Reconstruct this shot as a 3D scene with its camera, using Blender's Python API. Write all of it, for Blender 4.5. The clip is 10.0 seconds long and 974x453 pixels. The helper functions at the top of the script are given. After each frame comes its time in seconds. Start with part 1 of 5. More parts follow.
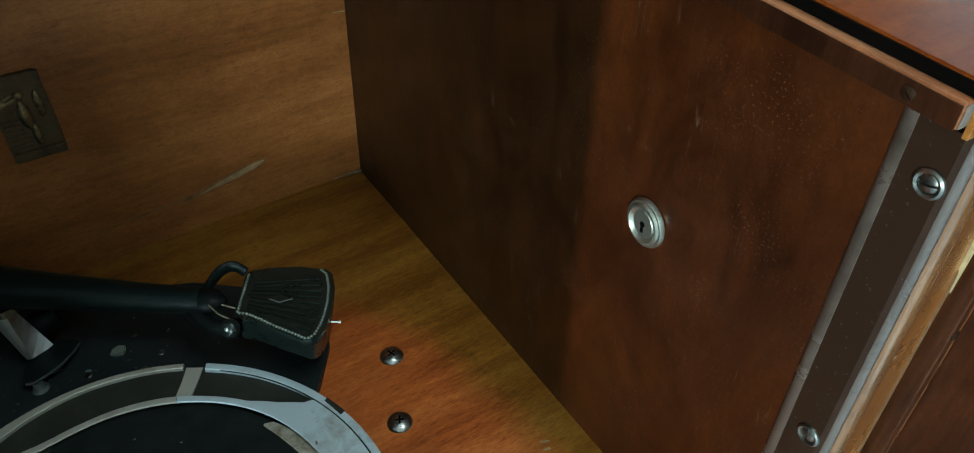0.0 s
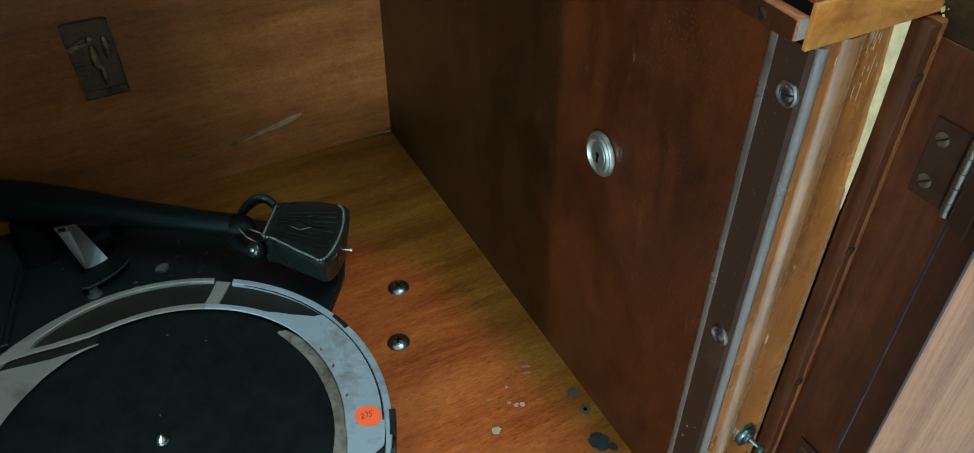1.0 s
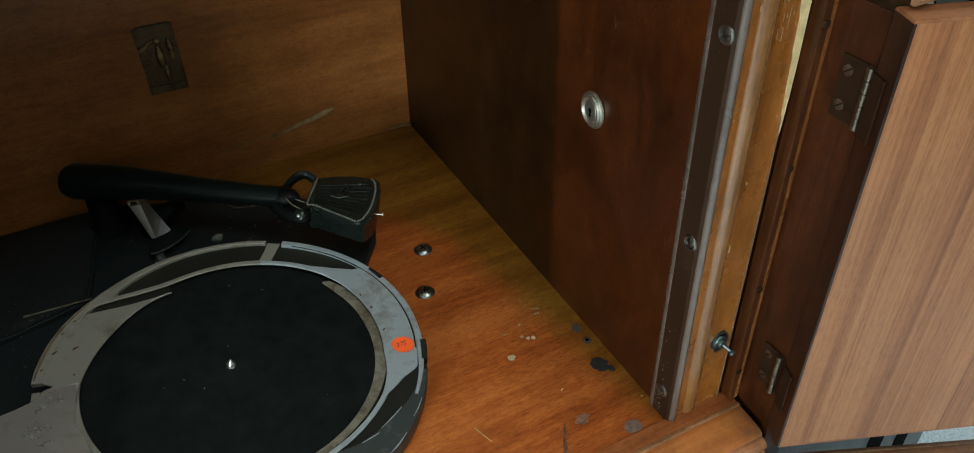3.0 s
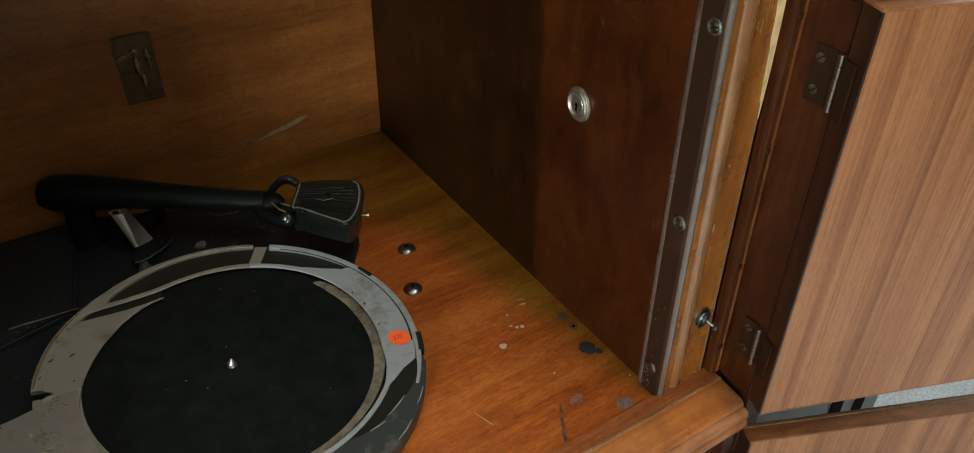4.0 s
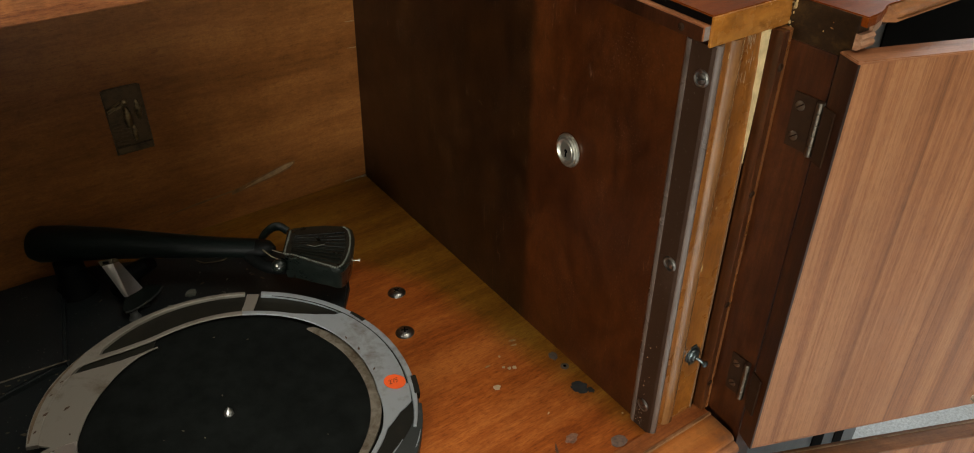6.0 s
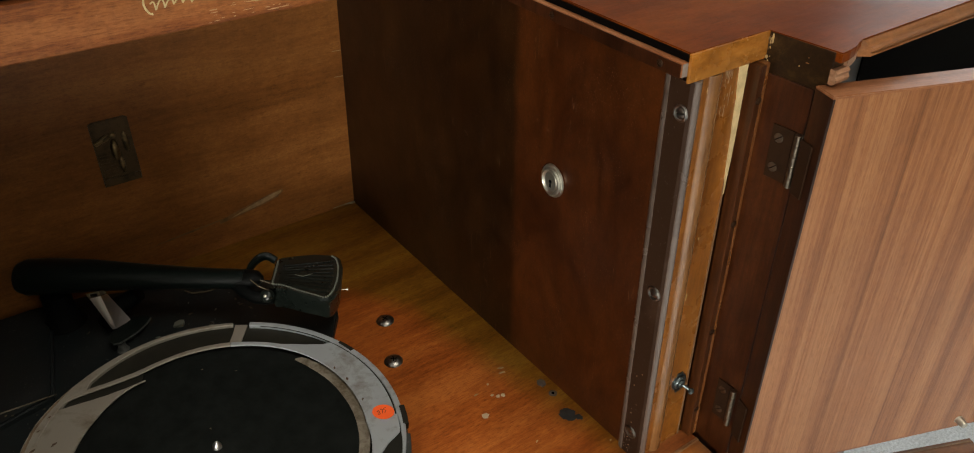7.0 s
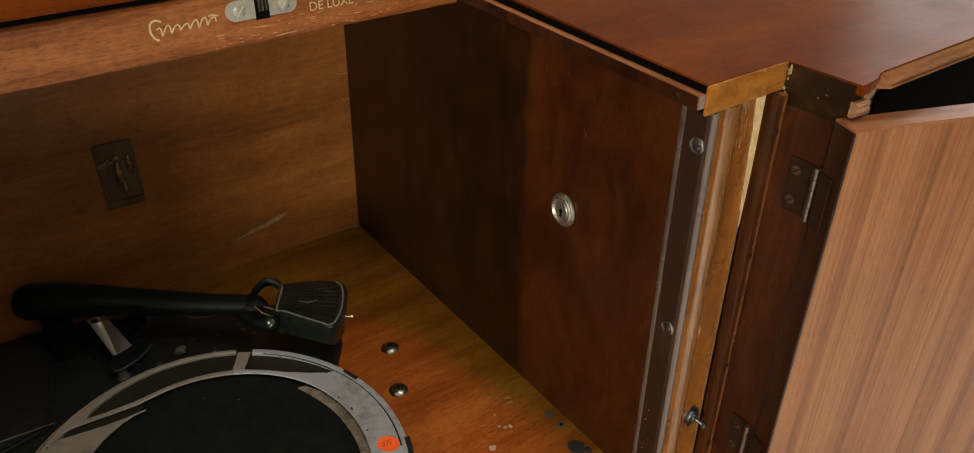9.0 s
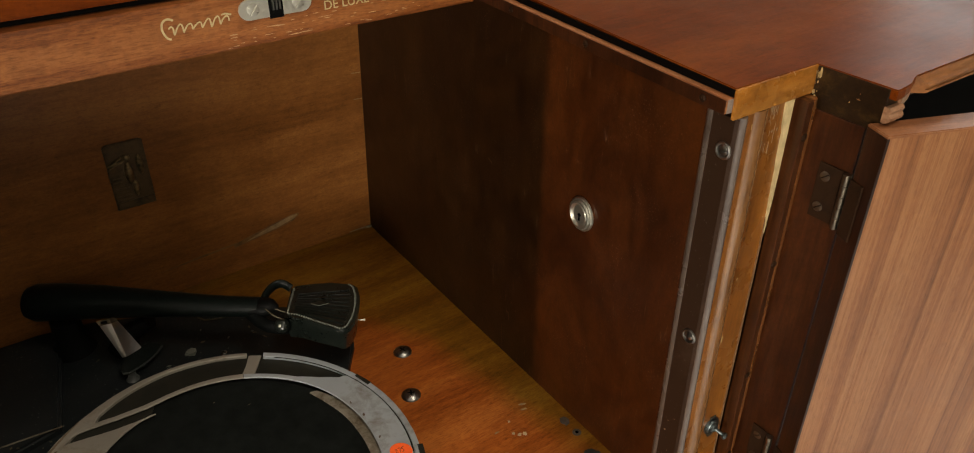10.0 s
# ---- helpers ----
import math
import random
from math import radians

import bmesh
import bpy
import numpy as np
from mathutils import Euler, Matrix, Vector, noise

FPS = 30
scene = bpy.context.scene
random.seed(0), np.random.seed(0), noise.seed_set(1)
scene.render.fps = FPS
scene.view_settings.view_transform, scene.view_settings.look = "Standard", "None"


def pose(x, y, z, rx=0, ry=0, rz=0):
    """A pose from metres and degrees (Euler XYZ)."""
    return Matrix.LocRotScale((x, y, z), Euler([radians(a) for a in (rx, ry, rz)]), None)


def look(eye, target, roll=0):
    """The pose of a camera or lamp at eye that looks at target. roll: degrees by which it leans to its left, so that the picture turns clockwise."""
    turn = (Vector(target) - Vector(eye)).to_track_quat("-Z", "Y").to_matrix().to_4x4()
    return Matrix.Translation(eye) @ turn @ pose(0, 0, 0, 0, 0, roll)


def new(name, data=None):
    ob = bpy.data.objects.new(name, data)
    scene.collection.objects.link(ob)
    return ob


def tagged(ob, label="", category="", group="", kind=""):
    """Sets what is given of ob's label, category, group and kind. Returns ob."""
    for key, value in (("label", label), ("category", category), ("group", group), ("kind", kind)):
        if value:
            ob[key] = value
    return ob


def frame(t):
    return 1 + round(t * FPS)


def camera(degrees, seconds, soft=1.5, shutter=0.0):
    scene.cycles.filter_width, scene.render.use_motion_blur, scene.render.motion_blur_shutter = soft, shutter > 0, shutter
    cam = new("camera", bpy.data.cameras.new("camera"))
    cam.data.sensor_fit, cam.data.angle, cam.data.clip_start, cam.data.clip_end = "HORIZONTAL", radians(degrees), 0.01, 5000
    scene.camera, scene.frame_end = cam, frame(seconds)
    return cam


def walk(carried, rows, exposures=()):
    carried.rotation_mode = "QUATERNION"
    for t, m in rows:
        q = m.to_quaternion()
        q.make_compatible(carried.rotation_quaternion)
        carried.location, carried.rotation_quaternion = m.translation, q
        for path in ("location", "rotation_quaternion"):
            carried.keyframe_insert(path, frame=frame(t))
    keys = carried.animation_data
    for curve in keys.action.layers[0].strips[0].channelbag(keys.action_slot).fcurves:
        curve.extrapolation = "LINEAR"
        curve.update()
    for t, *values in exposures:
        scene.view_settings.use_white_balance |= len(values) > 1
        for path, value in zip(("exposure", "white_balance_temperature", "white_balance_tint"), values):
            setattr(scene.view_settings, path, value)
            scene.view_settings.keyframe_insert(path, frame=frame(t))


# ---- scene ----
cam = camera(63.2, 10.0, 1.05)
PATH = [
    (0, (-0.252, -0.633, 1.224), (0.571, 0.632, -0.087), 0.6),
    (0.5, (-0.275, -0.675, 1.233), (0.484, 0.629, -0.079), -0.6),
    (1, (-0.244, -0.732, 1.23), (0.435, 0.623, -0.075), -0.6),
    (1.5, (-0.191, -0.81, 1.234), (0.394, 0.599, -0.059), -0.4),
    (2, (-0.181, -0.854, 1.236), (0.359, 0.587, -0.042), -1.1),
    (2.5, (-0.221, -0.853, 1.245), (0.369, 0.586, -0.013), -2.0),
    (3, (-0.309, -0.841, 1.249), (0.386, 0.568, 0.011), -2.0),
    (3.2, (-0.336, -0.836, 1.252), (0.394, 0.555, 0.014), -2.0),
    (4.3, (-0.372, -0.851, 1.252), (0.494, 0.496, 0.054), -0.3),
    (4.5, (-0.377, -0.85, 1.255), (0.493, 0.498, 0.062), -0.5),
    (5, (-0.384, -0.846, 1.257), (0.514, 0.501, 0.081), -0.3),
    (5.5, (-0.39, -0.845, 1.259), (0.532, 0.503, 0.105), -0.0),
    (7, (-0.384, -0.846, 1.28), (0.587, 0.513, 0.18), -0.2),
    (7.5, (-0.381, -0.848, 1.279), (0.6, 0.512, 0.189), -0.3),
    (8, (-0.385, -0.845, 1.281), (0.602, 0.52, 0.202), -0.2),
    (8.5, (-0.383, -0.836, 1.282), (0.603, 0.535, 0.211), 0.0),
    (9, (-0.38, -0.829, 1.283), (0.601, 0.549, 0.216), 0.1),
    (9.5, (-0.378, -0.823, 1.281), (0.594, 0.559, 0.211), 0.1),
    (10, (-0.377, -0.813, 1.28), (0.585, 0.574, 0.208), 0.1),
]
walk(cam, [(t, look(eye, target, roll)) for t, eye, target, roll in PATH],
     [(0, 0.47, 4950, -18), (0.5, 0.68, 5050, -13), (1, 0.55, 4650, -17), (1.5, 0.33, 4450, -16), (2, 0.27, 4650, -13), (2.5, 0.23, 4950, -10), (3, 0.17, 5650, -8), (4.5, 0.08, 6500, 5), (5.5, 0.10, 6650, 6), (7, 0.09, 6950, 8), (8, 0.09, 7150, 10), (8.5, 0.08, 7450, 12), (10, 0.06, 7500, 11)])

# ---- light ----
world = bpy.data.worlds.new("world")
scene.world = world
world.use_nodes = True
wn = world.node_tree
sky = wn.nodes.new("ShaderNodeTexSky")
sky.sky_type, sky.sun_disc, sky.sun_elevation, sky.sun_rotation = "NISHITA", False, radians(25), radians(253)
wn.nodes["Background"].inputs[1].default_value = 0.1
wn.links.new(sky.outputs[0], wn.nodes["Background"].inputs[0])
scene.view_settings.exposure = 0.0


def area_lamp(name, place, target, width, height, power, colour):
    lamp = bpy.data.lights.new(name, "AREA")
    lamp.shape, lamp.size, lamp.size_y, lamp.energy, lamp.color = "RECTANGLE", width, height, power, colour
    ob = new(name, lamp)
    ob.matrix_world = look(place, target)
    return ob


# added sunlight through the unseen west window falls on the carpet in front of the cabinet
sun = bpy.data.lights.new("sun", "SUN")
sun.energy, sun.angle, sun.color = 5.0, radians(0.5), (1.0, 0.96, 0.90)
new("sun", sun).matrix_world = look((-6.0, -3.75, 3.10), (-2.5, -2.70, 1.38))
# unseen sources: a ceiling lamp over the front of the cabinet, and daylight in the window openings
area_lamp("ceiling_lamp", (0.25, -0.85, 2.44), (0.25, -0.85, 0.0), 0.6, 0.9, 11.0, (1.0, 0.93, 0.84))
area_lamp("window_light_west", (-2.43, -2.70, 1.38), (-0.1, -0.6, 1.0), 0.9, 1.2, 74, (1.0, 0.98, 0.95))
# added to give the polished top its pale sheen
area_lamp("east_sheen_light", (2.42, 0.15, 1.6), (0.0, 0.15, 1.4), 1.1, 1.2, 8.0, (0.95, 0.97, 1.0))

# ---- materials ----


def nodes_of(name):
    mat = bpy.data.materials.new(name)
    mat.use_nodes = True
    nt = mat.node_tree
    return mat, nt, nt.nodes["Principled BSDF"]


def add(nt, kind, **values):
    node = nt.nodes.new(kind)
    for key, value in values.items():
        node.inputs[key].default_value = value
    return node


def math_node(nt, op, a, b=0.0, clamp=False):
    node = nt.nodes.new("ShaderNodeMath")
    node.operation, node.use_clamp = op, clamp
    for i, v in enumerate((a, b)):
        if isinstance(v, (int, float)):
            node.inputs[i].default_value = v
        else:
            nt.links.new(v, node.inputs[i])
    return node.outputs[0]


def mix_colour(nt, fac, a, b, blend="MIX"):
    node = nt.nodes.new("ShaderNodeMix")
    node.data_type, node.blend_type = "RGBA", blend
    for i, v in ((0, fac), (6, a), (7, b)):
        if isinstance(v, (int, float)):
            node.inputs[i].default_value = v
        elif isinstance(v, tuple):
            node.inputs[i].default_value = (*v, 1)
        else:
            nt.links.new(v, node.inputs[i])
    return node.outputs[2]


def ramp(nt, fac, stops):
    node = nt.nodes.new("ShaderNodeValToRGB")
    e = node.color_ramp.elements
    e[0].position, e[0].color = stops[0][0], (*stops[0][1], 1)
    e[1].position, e[1].color = stops[1][0], (*stops[1][1], 1)
    for p, c in stops[2:]:
        s = e.new(p)
        s.color = (*c, 1)
    nt.links.new(fac, node.inputs[0])
    return node.outputs[0]


def noise_at(nt, co, scale, detail=4.0, rough=0.6, stretch=(1, 1, 1), distort=0.0):
    m = nt.nodes.new("ShaderNodeMapping")
    m.inputs["Scale"].default_value = stretch
    nt.links.new(co, m.inputs[0])
    n = add(nt, "ShaderNodeTexNoise", Scale=scale, Detail=detail, Roughness=rough, Distortion=distort)
    nt.links.new(m.outputs[0], n.inputs["Vector"])
    return n.outputs[0]


def bump(nt, bsdf, height, strength, distance=0.001):
    b = add(nt, "ShaderNodeBump", Strength=strength, Distance=distance)
    nt.links.new(height, b.inputs["Height"])
    nt.links.new(b.outputs[0], bsdf.inputs["Normal"])


def wood(name, dark, mid, light, axis="x", across=60.0, along=2.2, rough=0.38, coat=0.25, scuffs=0.0, tinted=None, contrast=1.0, dashes=0.0, gloss=0.28, mottle=1.0, hair=0.0, blotch=0.0, grime=None, dust=0.0):
    """Varnished wood with its grain along one axis. A (kind, colour factor) pair multiplies one field of the colour."""
    mat, nt, bsdf = nodes_of(name)
    co = nt.nodes.new("ShaderNodeTexCoord").outputs["Object"]
    st = {"x": (along / across, 1, 1), "y": (1, along / across, 1), "z": (1, 1, along / across)}[axis]
    band = noise_at(nt, co, across * 0.45, 3, 0.55, st, 0.6)
    fine = noise_at(nt, co, across * 4.5, 6, 0.7, tuple(v if v == 1 else v * 1.8 for v in st), 0.2)
    pores = noise_at(nt, co, across * 11, 3, 0.7, tuple(v if v == 1 else v * 2.5 for v in st))
    cloud = noise_at(nt, co, 7.0, 4, 0.6)
    t = math_node(nt, "ADD", math_node(nt, "MULTIPLY", band, 0.58), math_node(nt, "MULTIPLY", fine, 0.42))
    w = 0.10 / contrast
    col = ramp(nt, t, [(0.5 - w, dark), (0.5 + w, light), (0.5, mid)])
    col = mix_colour(nt, 0.55, col, ramp(nt, cloud, [(0.3, (0.62, 0.6, 0.58)), (0.7, (1.0, 1.0, 1.0))]), "MULTIPLY")
    pore_mask = ramp(nt, pores, [(0.32, (0.55, 0.5, 0.45)), (0.42, (1, 1, 1))])
    col = mix_colour(nt, 0.5, col, pore_mask, "MULTIPLY")
    speck = noise_at(nt, co, 330.0, 4, 0.7)
    patch = noise_at(nt, co, 48.0, 5, 0.7, (1, 1, 1), 0.8)
    col = mix_colour(nt, 0.7 * mottle, col, ramp(nt, speck, [(0.32, (0.74, 0.72, 0.70)), (0.66, (1.12, 1.12, 1.12))]), "MULTIPLY")
    col = mix_colour(nt, 0.6 * mottle, col, ramp(nt, patch, [(0.35, (0.78, 0.75, 0.72)), (0.62, (1.1, 1.1, 1.1))]), "MULTIPLY")
    if blotch:
        bn = noise_at(nt, co, 17.0, 6, 0.65, tuple(v if v == 1 else 0.55 for v in st), 1.8)
        col = mix_colour(nt, blotch, col, ramp(nt, bn, [(0.34, (0.55, 0.50, 0.46)), (0.66, (1.42, 1.38, 1.30))]), "MULTIPLY")
    if dashes:
        dn = noise_at(nt, co, 900.0, 2, 0.5, tuple(v if v == 1 else 0.15 for v in st))
        col = mix_colour(nt, dashes, col, ramp(nt, dn, [(0.34, (0.52, 0.44, 0.38)), (0.50, (1, 1, 1))]), "MULTIPLY")
    if tinted:
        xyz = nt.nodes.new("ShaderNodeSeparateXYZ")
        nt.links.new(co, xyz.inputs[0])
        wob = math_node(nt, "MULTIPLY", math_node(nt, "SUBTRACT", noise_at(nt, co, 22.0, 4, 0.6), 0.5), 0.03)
        if tinted[0] == "board":
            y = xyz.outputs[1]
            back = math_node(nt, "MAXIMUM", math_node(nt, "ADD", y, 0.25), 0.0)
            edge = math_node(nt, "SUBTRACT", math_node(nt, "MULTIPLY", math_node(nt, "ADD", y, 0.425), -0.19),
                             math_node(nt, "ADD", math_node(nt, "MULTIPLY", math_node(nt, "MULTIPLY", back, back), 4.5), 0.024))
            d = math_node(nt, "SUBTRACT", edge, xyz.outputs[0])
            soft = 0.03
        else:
            # side panel: the factor applies behind a straight upright edge
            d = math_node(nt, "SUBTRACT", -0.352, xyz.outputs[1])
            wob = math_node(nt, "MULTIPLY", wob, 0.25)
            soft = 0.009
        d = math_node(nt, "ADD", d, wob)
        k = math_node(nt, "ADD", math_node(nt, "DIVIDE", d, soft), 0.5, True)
        col = mix_colour(nt, k, mix_colour(nt, 1.0, col, tinted[1], "MULTIPLY"), col)
    if hair:
        thin = noise_at(nt, co, 210.0, 5, 0.75, tuple(v if v == 1 else 0.10 for v in st), 1.5)
        where = ramp(nt, noise_at(nt, co, 11.0, 4, 0.6), [(0.45, (0, 0, 0)), (0.65, (1, 1, 1))])
        h = mix_colour(nt, 1.0, ramp(nt, thin, [(0.60, (0, 0, 0)), (0.72, (hair, hair, hair))]), where, "MULTIPLY")
        col = mix_colour(nt, h, col, (0.34, 0.22, 0.13))
    if scuffs:
        sc = noise_at(nt, co, 35.0, 8, 0.75, (1, 1, 1), 1.2)
        s = ramp(nt, sc, [(0.66, (0, 0, 0)), (0.74, (scuffs, scuffs, scuffs))])
        col = mix_colour(nt, s, col, (0.42, 0.30, 0.19))
    if dust:
        dn = ramp(nt, noise_at(nt, co, 620.0, 2, 0.6), [(0.60, (0, 0, 0)), (0.72, (dust, dust, dust))])
        lie = ramp(nt, noise_at(nt, co, 16.0, 5, 0.65), [(0.46, (0, 0, 0)), (0.64, (1, 1, 1))])
        col = mix_colour(nt, mix_colour(nt, 1.0, dn, lie, "MULTIPLY"), col, (0.20, 0.125, 0.085))
    if grime:
        gx = nt.nodes.new("ShaderNodeSeparateXYZ")
        nt.links.new(co, gx.inputs[0])
        worn = math_node(nt, "MULTIPLY", math_node(nt, "SUBTRACT", noise_at(nt, co, 60.0, 5, 0.65), 0.5), 0.06)
        g = math_node(nt, "DIVIDE", math_node(nt, "ADD", math_node(nt, "SUBTRACT", gx.outputs[0], grime), worn), 0.03, True)
        col = mix_colour(nt, math_node(nt, "MULTIPLY", g, 0.75), col, (0.075, 0.042, 0.026))
    nt.links.new(col, bsdf.inputs["Base Color"])
    r = math_node(nt, "ADD", math_node(nt, "MULTIPLY", noise_at(nt, co, 18.0, 5, 0.65), 0.30), rough - 0.15)
    nt.links.new(r, bsdf.inputs["Roughness"])
    bsdf.inputs["Specular IOR Level"].default_value = gloss
    bsdf.inputs["Coat Weight"].default_value = coat * 0.35
    bsdf.inputs["Coat Roughness"].default_value = 0.25
    bump(nt, bsdf, math_node(nt, "ADD", fine, pores), 0.12, 0.0006)
    return mat


def metal(name, base, dirt, rough=0.4, metallic=1.0, amount=0.5, scale=40.0, specks=0.0, gloss=0.5, relief=0.08):
    mat, nt, bsdf = nodes_of(name)
    co = nt.nodes.new("ShaderNodeTexCoord").outputs["Object"]
    n = noise_at(nt, co, scale, 7, 0.7, distort=0.4)
    big = noise_at(nt, co, scale * 0.3, 4, 0.6)
    f = math_node(nt, "ADD", math_node(nt, "MULTIPLY", n, 0.6), math_node(nt, "MULTIPLY", big, 0.4))
    lo = 0.62 - 0.25 * amount
    k = ramp(nt, f, [(lo, (0, 0, 0)), (lo + 0.16, (1, 1, 1))])
    col = mix_colour(nt, k, base, dirt)
    if specks:
        v = noise_at(nt, co, 420.0, 2, 0.5)
        col = mix_colour(nt, ramp(nt, v, [(0.70, (0, 0, 0)), (0.74, (specks, specks, specks))]), col, (0.35, 0.33, 0.28))
    nt.links.new(col, bsdf.inputs["Base Color"])
    bsdf.inputs["Metallic"].default_value, bsdf.inputs["Specular IOR Level"].default_value = metallic, gloss
    nt.links.new(math_node(nt, "ADD", math_node(nt, "MULTIPLY", f, 0.4), rough - 0.2), bsdf.inputs["Roughness"])
    bump(nt, bsdf, n, relief, 0.0006)
    return mat


def plain(name, base, rough=0.6, metallic=0.0, vary=0.25, scale=60.0, relief=0.1):
    mat, nt, bsdf = nodes_of(name)
    co = nt.nodes.new("ShaderNodeTexCoord").outputs["Object"]
    n = noise_at(nt, co, scale, 6, 0.65)
    col = mix_colour(nt, 1.0, base, ramp(nt, n, [(0.3, (1 - vary,) * 3), (0.7, (1 + vary * 0.3,) * 3)]), "MULTIPLY")
    nt.links.new(col, bsdf.inputs["Base Color"])
    bsdf.inputs["Roughness"].default_value, bsdf.inputs["Metallic"].default_value = rough, metallic
    bsdf.inputs["Specular IOR Level"].default_value = 0.05 if max(base) < 0.02 else 0.5
    bump(nt, bsdf, n, relief, 0.001)
    return mat


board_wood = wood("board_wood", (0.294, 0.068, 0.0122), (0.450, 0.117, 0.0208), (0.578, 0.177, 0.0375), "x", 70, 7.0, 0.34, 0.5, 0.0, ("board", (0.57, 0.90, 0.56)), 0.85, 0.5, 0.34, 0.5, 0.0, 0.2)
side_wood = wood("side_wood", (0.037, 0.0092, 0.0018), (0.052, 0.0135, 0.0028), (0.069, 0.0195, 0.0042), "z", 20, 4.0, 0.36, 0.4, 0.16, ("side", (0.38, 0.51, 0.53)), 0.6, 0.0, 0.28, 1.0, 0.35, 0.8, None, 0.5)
back_wood = wood("back_wood", (0.185, 0.066, 0.015), (0.285, 0.107, 0.025), (0.385, 0.155, 0.041), "x", 42, 3.4, 0.42, 0.2, 0.08, None, 0.62, 0.25, 0.28, 0.8)
top_wood = wood("top_wood", (0.112, 0.0215, 0.0030), (0.155, 0.0325, 0.0044), (0.200, 0.0480, 0.0068), "x", 34, 3.0, 0.34, 0.22, 0.0, None, 0.8, 0.0, 0.05, 0.8, 0.15, 0.25)
rail_wood = wood("rail_wood", (0.15, 0.043, 0.011), (0.25, 0.080, 0.021), (0.34, 0.126, 0.038), "x", 70, 4.0, 0.38, 0.5, 0.5, None, 1.2, 0.6, 0.3, 0.8)
trim_red = wood("trim_red", (0.18, 0.051, 0.013), (0.29, 0.086, 0.023), (0.40, 0.135, 0.042), "x", 60, 3.0, 0.36, 0.35, 0.3)
worn_bead_x = wood("worn_bead_x", (0.17, 0.074, 0.028), (0.27, 0.130, 0.058), (0.38, 0.215, 0.120), "x", 60, 4.0, 0.42, 0.3, 0.4, None, 1.2, 0.0, 0.28, 1.0, 0.0, 0.7)
# paler than the trim: light from above is put into the colour
lit_rail_wood = wood("lit_rail_wood", (0.22, 0.072, 0.024), (0.33, 0.125, 0.050), (0.42, 0.185, 0.085), "y", 60, 3.0, 0.36, 0.6, 0.3, None, 1.0, 0.0, 0.4, 0.7, 0.0, 0.5)
worn_grey = plain("worn_grey", (0.24, 0.19, 0.16), 0.6, 0.0, 0.5, 150.0)
ochre_wood = wood("ochre_wood", (0.17, 0.058, 0.009), (0.27, 0.098, 0.016), (0.36, 0.150, 0.030), "z", 30, 1.5, 0.28, 1.2, 0.35, None, 0.8, 0.0, 0.5, 0.7, 0.0, 0.5)
fascia_wood = wood("fascia_wood", (0.23, 0.078, 0.010), (0.34, 0.128, 0.019), (0.45, 0.195, 0.040), "x", 26, 3.0, 0.26, 1.0, 0.35, None, 0.9, 0.0, 0.4, 0.7, 0.0, 0.65)
# paler than the post: part wear, part painted sheen
bead_ochre = wood("bead_ochre", (0.19, 0.082, 0.025), (0.28, 0.135, 0.050), (0.37, 0.205, 0.100), "z", 35, 1.2, 0.18, 1.9, 0.5, None, 0.9, 0.0, 0.7, 0.4, 0.0, 0.4)
batten_wood = wood("batten_wood", (0.046, 0.0140, 0.0038), (0.080, 0.0255, 0.0070), (0.125, 0.0450, 0.0135), "z", 60, 3.0, 0.34, 0.6, 0.15, None, 1.0, 0.0, 0.3, 1.0, 0.0, 0.5)
nosing_wood = wood("nosing_wood", (0.33, 0.100, 0.020), (0.43, 0.142, 0.030), (0.53, 0.200, 0.052), "x", 45, 1.2, 0.30, 1.0, 0.3, None, 0.8, 0.0, 0.4, 0.6, 0.0, 0.35, 0.035)
reed_wood = wood("reed_wood", (0.27, 0.100, 0.036), (0.40, 0.170, 0.075), (0.52, 0.260, 0.140), "x", 55, 2.0, 0.34, 0.8, 0.4, None, 1.0, 0.0, 0.4, 0.7, 0.0, 0.4, 0.045)
batten_edge_wood = wood("batten_edge_wood", (0.19, 0.068, 0.018), (0.29, 0.112, 0.034), (0.40, 0.175, 0.070), "z", 60, 3.0, 0.30, 0.8, 0.3, None, 1.0, 0.0, 0.5, 0.7, 0.0, 0.4)
worn_bead = wood("worn_bead", (0.19, 0.105, 0.050), (0.28, 0.165, 0.085), (0.37, 0.235, 0.135), "z", 80, 1.5, 0.38, 0.3)
dark_wood = wood("dark_wood", (0.020, 0.0060, 0.002), (0.040, 0.012, 0.004), (0.065, 0.020, 0.007), "z", 60, 3.0, 0.38, 0.4, 0.12)
stile_wood = wood("stile_wood", (0.019, 0.0048, 0.0013), (0.039, 0.0105, 0.0028), (0.072, 0.0210, 0.0058), "z", 45, 2.5, 0.34, 0.6, 0.15, None, 0.9, 0.0, 0.3, 1.0, 0.0, 0.6)
edge_wood = wood("edge_wood", (0.15, 0.056, 0.022), (0.23, 0.088, 0.036), (0.33, 0.140, 0.064), "x", 60, 3.0, 0.33, 0.5, 0.15)
end_wood = wood("end_wood", (0.010, 0.0042, 0.0015), (0.024, 0.0110, 0.0035), (0.070, 0.038, 0.011), "y", 30, 12.0, 0.36, 0.4, 0.55)
